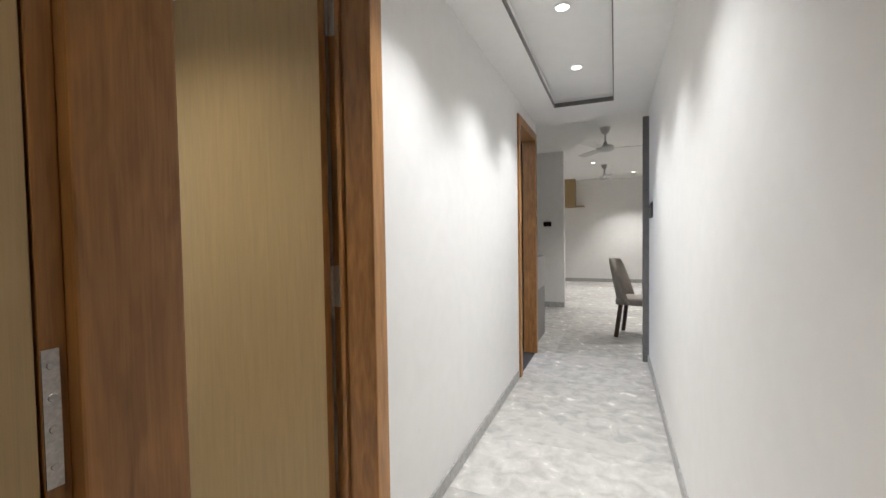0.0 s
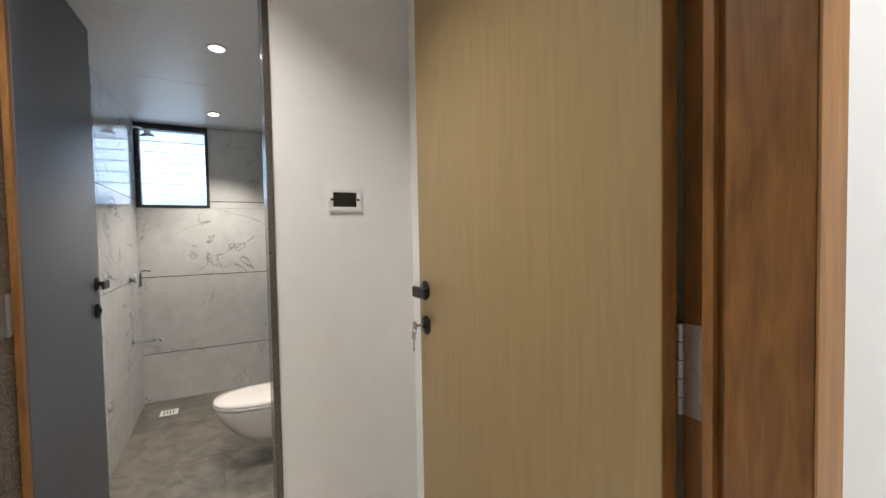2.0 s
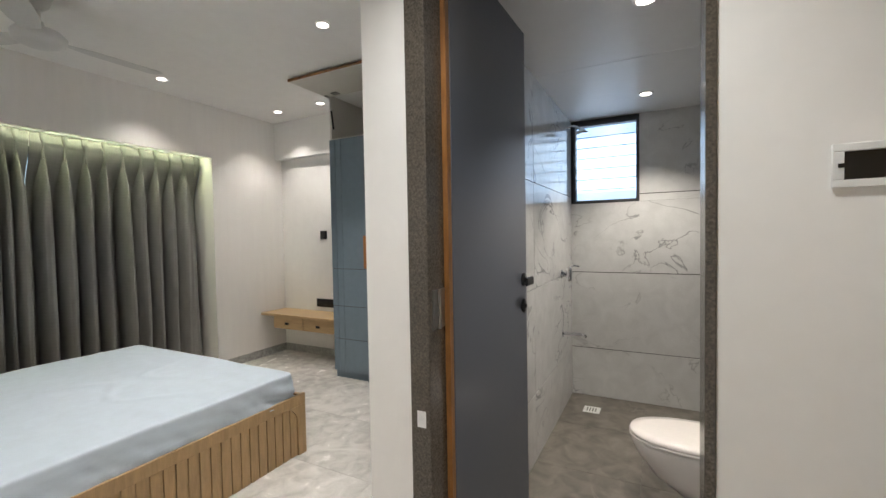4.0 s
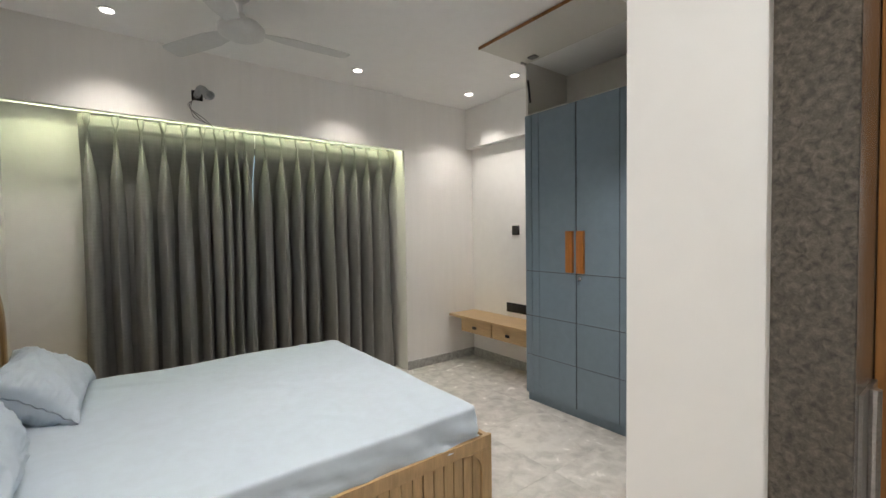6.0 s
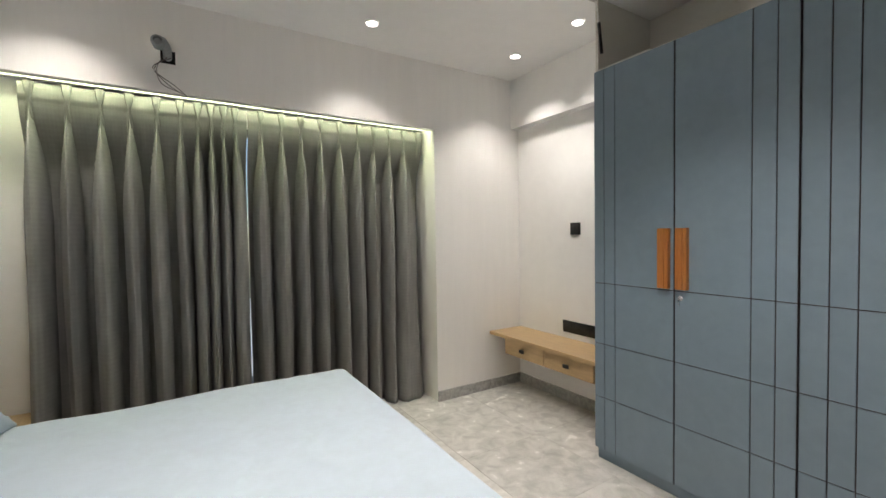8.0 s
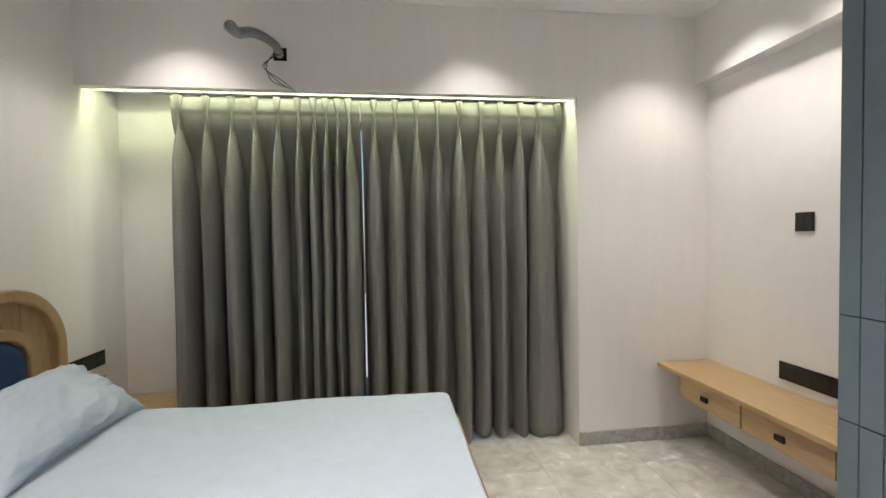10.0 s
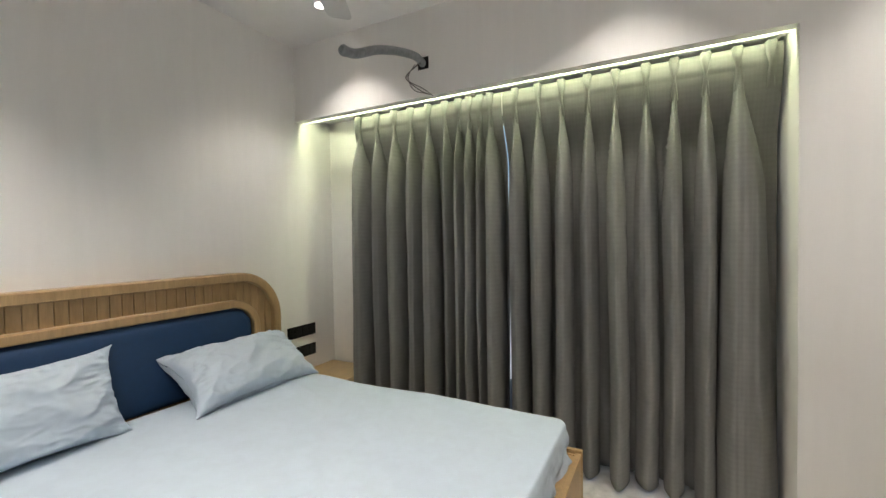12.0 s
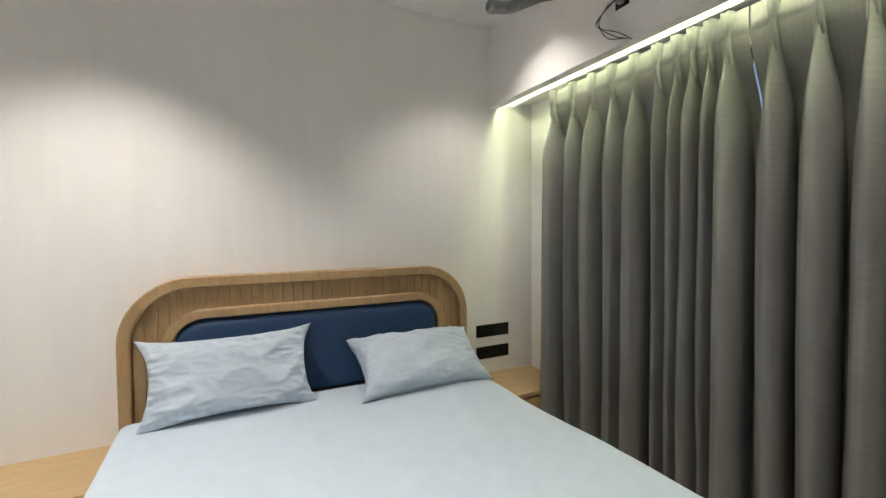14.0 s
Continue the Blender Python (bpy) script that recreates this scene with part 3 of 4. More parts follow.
# ---- curtains ----
def curtain(name, x0, x1, pleats, seed, label, broad_end=False):
    """A pinch-pleated curtain from x0 to x1 (x0 > x1); pleats are the shares of the width at which the pleats stand."""
    rnd = random.Random(seed)
    top, bottom = 2.196, 0.012
    cx = (x0 + x1) / 2
    t = thing(name, cx, YC - 0.185, 0, label, "curtain", "window curtains")
    nu = 620
    drops = [0.0, 0.03, 0.06, 0.088, 0.092, 0.105, 0.12, 0.135, 0.15, 0.17, 0.19, 0.215, 0.24, 0.27, 0.30, 0.335, 0.37, 0.41, 0.46, 0.52]
    drops += [0.52 + (top - bottom - 0.52) * k / 40 for k in range(1, 41)]
    nv = len(drops) - 1
    ps = list(pleats)
    folds = ps[:-1] if broad_end else ps
    mids = [0.0] + [(a + b) / 2 for a, b in zip(folds, folds[1:])] + [1.0]
    lean = [rnd.uniform(-0.25, 0.25) for _ in folds]
    deep = [rnd.uniform(0.70, 1.12) for _ in folds]
    full = [rnd.uniform(0.80, 1.25) for _ in folds]
    lift = [rnd.uniform(0.0, 0.022) for _ in folds]

    def ease(w):
        w = min(1.0, max(0.0, w))
        return w * w * (3 - 2 * w)

    bm = bmesh.new()
    uvl = bm.loops.layers.uv.new("UVMap")
    grid = []
    for j, drop in enumerate(drops):
        z = top - drop
        v = drop / (top - bottom)
        hang, spread, pinch = ease((drop - 0.09) / 0.34), ease((drop - 0.11) / 0.60), ease((drop - 0.07) / 0.06)
        row = []
        for i in range(nu + 1):
            u = i / nu
            k = max(0, min(len(folds) - 1, sum(1 for m in mids[1:-1] if u > m)))
            a, c, b = mids[k], folds[k], mids[k + 1]
            s = (u - c) / ((c - a) if u < c else (b - c) + 1e-6)
            s = max(-1, min(1, s))
            s += hang * (0.20 * noise.noise((k * 3.7 + seed, z * 0.9, 2.2)) + lean[k] * 0.5 * v) * (1 - s * s)
            half = (0.085 + 0.41 * full[k] * spread) * (1 + 0.16 * noise.noise((k * 5.1, z * 1.3, seed)))
            if broad_end and k == len(folds) - 1:
                half += 0.42 * v
            q = ease((abs(s) - half * 0.70) / (half * 0.52))
            column = 1 - q
            crown = 1 - 0.20 * min(1, abs(s) / half) ** 2 + 0.05 * noise.noise((u * 55, z * 0.9, seed + 4.0))
            y = column * crown * (0.020 * pinch + 0.175 * deep[k] * hang) - 0.110 * hang
            y += 0.004 * (drop < 0.09)
            y += 0.010 * hang * noise.noise((u * 30 + seed, z * 0.8, 1.3)) + 0.014 * v * noise.noise((u * 7 + seed, z * 1.7, 5.1))
            x = (x0 - cx) + (x1 - x0) * u + 0.014 * v * noise.noise((u * 9, z, seed))
            x -= math.copysign(0.019, s) * hang * math.sin(math.pi * column)
            hem = max(0.0, (v - 0.96) / 0.04)
            zz = z + hem * (lift[k] + 0.012 * noise.noise((u * 18, 0.2, seed)) - 0.006 * column)
            row.append(bm.verts.new((x, y, max(zz, 0.004))))
        grid.append(row)
    for j in range(nv):
        for i in range(nu):
            f = bm.faces.new((grid[j][i], grid[j][i + 1], grid[j + 1][i + 1], grid[j + 1][i]))
            for lp, (a, b) in zip(f.loops, ((i, j), (i + 1, j), (i + 1, j + 1), (i, j + 1))):
                lp[uvl].uv = (1.6 * abs(x1 - x0) * a / nu, drops[b])
    cl = part("cloth", bm, CLOTH, t, smooth=True)
    sol = cl.modifiers.new("thickness", "SOLIDIFY")
    sol.thickness = 0.0025
    for p in ps:
        x = (x0 - cx) + (x1 - x0) * p
        part("hook", boxes((x - 0.004, x + 0.004, 0.006, 0.012, top - 0.02, top + 0.003), bevel=0.001), WHITEP, t)
        pl = bmesh.new()
        rings = []
        for dz, hw, dp in ((-0.004, 0.024, 0.034), (0.04, 0.019, 0.036), (0.085, 0.008, 0.030), (0.10, 0.006, 0.029), (0.13, 0.012, 0.034), (0.20, 0.018, 0.010)):
            rings.append([pl.verts.new((x + sx * hw * (0.55 if f_ else 1), 0.004 + (dp if f_ else 0), top - dz)) for sx, f_ in ((-1, 0), (-1, 1), (0, 1), (1, 1), (1, 0))])
            rings[-1][2].co.y -= 0.014
        for a_, b_ in zip(rings, rings[1:]):
            for q in range(4):
                pl.faces.new((a_[q], a_[q + 1], b_[q + 1], b_[q]))
        part("pleat", pl, CLOTH, t, smooth=True)
    return t


LEFT_PLEATS = (0.04, 0.18, 0.31, 0.43, 0.55, 0.66, 0.745, 0.81, 0.875, 0.935)
RIGHT_PLEATS = (0.06, 0.16, 0.26, 0.365, 0.47, 0.58, 0.675, 0.775, 0.87, 0.965)
curtain("curtain", -1.315, -2.416, LEFT_PLEATS, 3, "grey woven pinch-pleat curtain hanging to the floor")
curtain("curtain", -2.422, -3.742, RIGHT_PLEATS, 8, "grey woven pinch-pleat curtain hanging to the floor beside the wall", True)
track = thing("curtain_track", -2.34, YC - 0.172, 2.214, "slim white curtain track under the bulkhead", "curtain track")
part("rail", box(-1.41, 1.41, -0.012, 0.012, 0.0, 0.045, 0.003), WHITEP, track)
part("front_rail", box(-1.41, 1.41, 0.066, 0.076, -0.020, -0.010, 0.002), WHITEP, track)

# window behind the curtain
win = thing("window_1", -2.525, YC - 0.42, 0.06, "dark aluminium sliding window hidden by the curtain", "window", kind="structure")
part("window_frame", boxes((-1.075, 1.075, -0.03, 0.03, 0, 0.05), (-1.075, 1.075, -0.03, 0.03, 2.01, 2.06), (-1.075, -1.025, -0.03, 0.03, 0.05, 2.01), (1.025, 1.075, -0.03, 0.03, 0.05, 2.01), (-0.03, 0.03, -0.03, 0.03, 0.05, 2.01)), ALU, win)
for a, b in ((-1.025, -0.03), (0.03, 1.025)):
    pn = part("pane", box(a, b, -0.004, 0.004, 0.05, 2.01), CLEAR, win)
    pn.visible_shadow = False

# bedside ledges
for nm, y0, y1, lab in (("bedside_table", -1.335, -0.86, "low oak bedside table against the headboard wall"), ("bedside_table", YC - 0.34, -3.185, "low oak bedside table tucked into the window recess")):
    bt = thing(nm, XW, (y0 + y1) / 2, 0, lab, "bedside table", "bedside tables")
    h = (y1 - y0) / 2
    part("tabletop", box(-0.42, 0, -h, h, 0.355, 0.38, 0.003), OAKH, bt)
    part("body", box(-0.40, 0, -h + 0.01, h - 0.01, 0.06, 0.354, 0.003), OAK, bt)
    part("drawer_front", box(-0.418, -0.4005, -h + 0.012, h - 0.012, 0.10, 0.34, 0.002), OAK, bt)
    part("plinth", box(-0.37, 0, -h + 0.02, h - 0.02, 0, 0.0595), OAK, bt)


# ---- bed ----
def round_top(y, y0, y1, top, r):
    """Height of a board with rounded upper corners at y."""
    d = min(y - y0, y1 - y)
    if d >= r:
        return top
    return top - r + math.sqrt(max(0, r * r - (r - max(d, 0)) ** 2))


def arch_ring(y0, y1, z0, top, r, w, x0, x1):
    """An upside-down U of width w with rounded corners, between x0 and x1."""
    def line(o):
        a, b, t, rr = y0 + o, y1 - o, top - o, max(0.01, r - o)
        pts = [(a, z0)]
        for k in range(13):
            an = math.pi - math.pi / 2 * k / 12
            pts.append((a + rr + rr * math.cos(an), t - rr + rr * math.sin(an)))
        for k in range(13):
            an = math.pi / 2 - math.pi / 2 * k / 12
            pts.append((b - rr + rr * math.cos(an), t - rr + rr * math.sin(an)))
        pts.append((b, z0))
        return pts
    bm = bmesh.new()
    e = 0.006
    rows = []
    for o, x in ((0, x1), (0, x0 + e), (e, x0), (w - e, x0), (w, x0 + e), (w, x1)):
        rows.append([bm.verts.new((x, y, z)) for y, z in line(o)])
    for a, b in zip(rows, rows[1:] + rows[:1]):
        for i in range(len(a) - 1):
            bm.faces.new((a[i], a[i + 1], b[i + 1], b[i]))
    bm.faces.new([r_[0] for r_ in rows])
    bm.faces.new([r_[-1] for r_ in rows][::-1])
    return bm


BY0, BY1, BX = -3.13, -1.345, -2.955     # bed frame sides and foot
bed = thing("bed", (XW + BX) / 2, (BY0 + BY1) / 2, 0, "oak double bed with fluted sides and navy padded headboard", "bed")
HY0, HY1, HT = -3.165 + 2.2375, -1.345 + 2.2375, 1.145
xh = XW + 1.9375
head = part("headboard", box(xh - 0.030, xh - 0.002, HY0 + 0.02, HY1 - 0.02, 0.05, 0.2995, 0.002), OAK, bed)
part("outer_frame", arch_ring(HY0, HY1, 0.05, HT, 0.30, 0.052, xh - 0.085, xh - 0.002), OAK, head, "rounded oak outer frame")
n_sl = 34
for k in range(n_sl):
    a = HY0 + 0.052 + (HY1 - HY0 - 0.104) * k / n_sl
    b = HY0 + 0.052 + (HY1 - HY0 - 0.104) * (k + 1) / n_sl - 0.0015
    bm = bmesh.new()
    lo = min(round_top(a, HY0 + 0.045, HY1 - 0.045, HT - 0.045, 0.255), 9)
    hi = min(round_top(b, HY0 + 0.045, HY1 - 0.045, HT - 0.045, 0.255), 9)
    pr = [(a, xh - 0.044), (a + 0.003, xh - 0.047), (b - 0.003, xh - 0.047), (b, xh - 0.044), (b, xh - 0.0305), (a, xh - 0.0305)]
    low = [bm.verts.new((x, y, 0.3)) for y, x in pr]
    up = [bm.verts.new((x, y, lo + (hi - lo) * (y - a) / (b - a))) for y, x in pr]
    for i in range(6):
        bm.faces.new((low[i], low[(i + 1) % 6], up[(i + 1) % 6], up[i]))
    bm.faces.new(low[::-1])
    bm.faces.new(up)
    part("slat", bm, OAK, head)
part("inner_frame", arch_ring(HY0 + 0.165, HY1 - 0.165, 0.3, 0.985, 0.185, 0.045, xh - 0.088, xh - 0.0305), OAK, head, "rounded oak inner frame")


def cushion(y0, y1, z0, z1, r, x0, bulge):
    bm = bmesh.new()
    ny, nz = 60, 24
    rows = []
    for j in range(nz + 1):
        row = []
        for i in range(ny + 1):
            y = y0 + (y1 - y0) * i / ny
            zt = round_top(y, y0, y1, z1, r)
            z = z0 + (zt - z0) * j / nz
            d = min(y - y0, y1 - y, zt - z)
            row.append(bm.verts.new((x0 - bulge * (1 - math.exp(-max(d, 0) / 0.018)), y, z)))
        rows.append(row)
    for a, b in zip(rows, rows[1:]):
        for i in range(ny):
            bm.faces.new((a[i], a[i + 1], b[i + 1], b[i]))
    ext = bmesh.ops.extrude_face_region(bm, geom=bm.faces[:])
    for v in ext["geom"]:
        if isinstance(v, bmesh.types.BMVert):
            v.co.x = x0 + 0.02
    return bm


part("backing", cushion(HY0 + 0.03, HY1 - 0.03, 0.3, HT - 0.03, 0.27, xh - 0.022, 0.006), OAK, head)
part("cushion", cushion(HY0 + 0.212, HY1 - 0.212, 0.5, 0.938, 0.14, xh - 0.055, 0.035), NAVY, head, "navy blue padded fabric panel", True)

# fluted side rails
for sy, sgn in ((BY1, 1), (BY0, -1)):
    yy = sy + 2.2375
    rail = part("side_panel", box(-1.000, 0.985, min(yy - 0.034 * sgn, yy - 0.022 * sgn), max(yy - 0.034 * sgn, yy - 0.022 * sgn), 0.0, 0.36, 0.002), OAK, bed)
    out = yy
    inn = yy - 0.0218 * sgn
    a, b = min(out, inn), max(out, inn)
    part("top_rail", box(-1.002, 0.985, a, b + 0.0, 0.313, 0.377, 0.003), OAK, rail)
    part("end_post", box(-1.002, -0.940, a, b, 0.0, 0.312, 0.003), OAK, rail)
    bm = bmesh.new()
    arc = [(-0.940 + 0.10 - 0.10 * math.sin(t), 0.312 - 0.10 + 0.10 * math.cos(t)) for t in np.linspace(0, math.pi / 2, 9)] + [(-0.940, 0.312)]
    fa = [bm.verts.new((x, a, z)) for x, z in arc]
    fb = [bm.verts.new((x, b, z)) for x, z in arc]
    bm.faces.new(fa)
    bm.faces.new(fb[::-1])
    for i in range(len(arc)):
        bm.faces.new((fa[i], fa[(i + 1) % len(arc)], fb[(i + 1) % len(arc)], fb[i]))
    part("corner_curve", bm, OAK, rail)
    for k in range(33):
        x = -0.939 + 0.0565 * k
        y_in, y_out = yy - 0.0219 * sgn, yy - 0.013 * sgn
        part("slat", box(x, x + 0.049, min(y_in, y_out), max(y_in, y_out), 0.0, 0.308, 0.003), OAK, rail)
foot = part("foot_panel", box(-0.9999, -0.975, BY0 + 2.2375 + 0.03, BY1 + 2.2375 - 0.03, 0.0, 0.37, 0.003), OAK, bed)
part("platform", box(-0.974, 0.98, BY0 + 2.2375 + 0.031, BY1 + 2.2375 - 0.031, 0.30, 0.355), OAK, bed)


def mattress_mesh(x0, x1, y0, y1, z0, z1):
    """A mattress in a loose fitted sheet: rounded corners, soft dents, skirt flaring over the frame."""
    bm = bmesh.new()
    nx, ny = 140, 130
    rows = []
    for i in range(nx + 1):
        row = []
        for j in range(ny + 1):
            u, v = i / nx * 2 - 1, j / ny * 2 - 1
            def curve(w):
                s = abs(w)
                if s < 0.80:
                    return w / 0.80 * 0.985, 0.0
                k = (s - 0.80) / 0.20
                if k < 0.3:
                    t = k / 0.3 * math.pi / 2
                    return math.copysign(0.985 + 0.015 * math.sin(t), w), (1 - math.cos(t)) * 0.10
                return math.copysign(1.0, w), 0.10 + 0.90 * (k - 0.3) / 0.7
            cu, du = curve(u)
            cv, dv = curve(v)
            d = max(du, dv)
            r = 0.05
            x, y = (x0 + x1) / 2 + cu * (x1 - x0) / 2, (y0 + y1) / 2 + cv * (y1 - y0) / 2
            # round the plan's corners
            ex, ey = abs(x - (x0 + x1) / 2) - ((x1 - x0) / 2 - r), abs(y - (y0 + y1) / 2) - ((y1 - y0) / 2 - r)
            if ex > 0 and ey > 0:
                q = math.hypot(ex, ey)
                m = max(ex, ey)
                x -= math.copysign(ex * (1 - m / q), x - (x0 + x1) / 2)
                y -= math.copysign(ey * (1 - m / q), y - (y0 + y1) / 2)
            z = z1 - d * (z1 - z0)
            soft = 0.009 * noise.noise((x * 2.2, y * 2.2, 0.3)) + 0.0022 * noise.noise((x * 9 + 3, y * 4, 1.7))
            pull = 0.010 * math.exp(-((y + 0.62 + 0.35 * (x - 0.45)) / 0.022) ** 2) * math.exp(-((x - 0.42) / 0.22) ** 2)
            crease = pull + 0.011 * max(0, 1 - abs(noise.noise((x * 1.6 + y * 1.2, y * 1.6 - x, 4.4))) * 11) * max(0, noise.noise((x * 1.3, y * 1.3, 9.0)) + 0.25)
            if d < 0.12:
                z += soft + crease
            else:
                near = math.exp(-math.hypot(abs(abs(x - (x0 + x1) / 2) - (x1 - x0) / 2), abs(abs(y - (y0 + y1) / 2) - (y1 - y0) / 2)) / 0.22)
                along = (x if dv >= du else y) * 26 + d * 9
                wv = 0.020 * near * math.sin(along + 3 * noise.noise((x * 5, y * 5, 0.9))) * d + (0.022 * noise.noise((x * 7 + 2.5 * d, y * 7 - 2.5 * d, 2.0 + d)) + 0.010 * noise.noise((x * 19 + 3 * d, y * 19, 7.0))) * d + 0.014 * d
                sx = math.copysign(1, x - (x0 + x1) / 2) if du >= dv else 0
                sy_ = math.copysign(1, y - (y0 + y1) / 2) if dv >= du else 0
                x += sx * wv
                y += sy_ * wv
            row.append(bm.verts.new((x, y, z)))
        rows.append(row)
    for a, b in zip(rows, rows[1:]):
        for j in range(ny):
            bm.faces.new((a[j], a[j + 1], b[j + 1], b[j]))
    return bm


mat_ = thing("mattress", (XW + BX) / 2, (BY0 + BY1) / 2, 0.357, "mattress under a plain pale-blue fitted sheet", "mattress")
cov = part("sheet", mattress_mesh(-0.945, 0.86, -0.855, 0.868, 0.0, 0.163), SHEET, mat_, smooth=True)
part("core", box(-0.88, 0.80, -0.80, 0.80, 0.0, 0.12, 0.03), SHEET, mat_)


def pillow(x, y, z, w, h, thick, rx, rz, seed, label):
    """A stuffed pillow with pinched corners: w along y, h up its slope."""
    t = thing("pillow", x, y, z, label, "pillow", "pillows on the bed")
    n = 80
    bm = bmesh.new()
    sides = []
    for s in (1, -1):
        rows = []
        for i in range(n + 1):
            row = []
            for j in range(n + 1):
                u, v = i / n * 2 - 1, j / n * 2 - 1
                pin = 1 - 0.20 * (1 - abs(u) ** 2.2) * abs(v) ** 6
                pin2 = 1 - 0.16 * (1 - abs(v) ** 2.2) * abs(u) ** 6
                fat = max(0.0, (1 - abs(u) ** 2.6) * (1 - abs(v) ** 2.6)) ** 0.48
                rim = max(abs(u), abs(v))
                wr = 0.016 * max(0, rim - 0.45) * 0.6 * noise.noise((u * (3 if abs(u) > abs(v) else 15) + seed, v * (15 if abs(u) > abs(v) else 3), s * 4.0)) * 2.2
                wr += 0.003 * (1 - 5 * min(0.4, abs(noise.noise((u * 4.2 + v * 2.0 + seed * 2, v * 5.0 - u * 1.5, s * 3.0))))) * (0.4 + rim) + 0.010 * noise.noise((u * 3 + seed, v * 3, s)) + 0.007 * (1 - 4 * abs(noise.noise((u * 2.6 - seed, v * 1.7 + u * 1.4, s * 2.0))))
                edge = min(1 - abs(u), 1 - abs(v))
                fold = 0.010 * math.exp(-edge * 5) * noise.noise((u * 8 + seed, v * 8, 3.3))
                row.append(bm.verts.new((s * (thick / 2 * fat + 0.002) + (wr * min(1, fat * 2)) * s + fold, u * w / 2 * pin2, v * h / 2 * pin)))
            rows.append(row)
        for a, b in zip(rows, rows[1:]):
            for j in range(n):
                bm.faces.new((a[j], a[j + 1], b[j + 1], b[j]))
        sides.append(rows)
    bmesh.ops.remove_doubles(bm, verts=bm.verts, dist=0.003)
    ob = part("cover", bm, SHEET, t, smooth=True)
    ob.matrix_basis = pose(0, 0, 0, 0, rx, rz)
    return t


pillow(-1.115, -1.805, 0.685, 0.77, 0.41, 0.20, 24, 2, 2, "plump pale-blue cotton pillow leaning on the headboard")
pillow(-1.19, -2.745, 0.632, 0.76, 0.42, 0.23, 56, -2, 7, "pale-blue cotton pillow lying tilted near the bedside table")


# ---- wardrobe ----
XF = -4.10


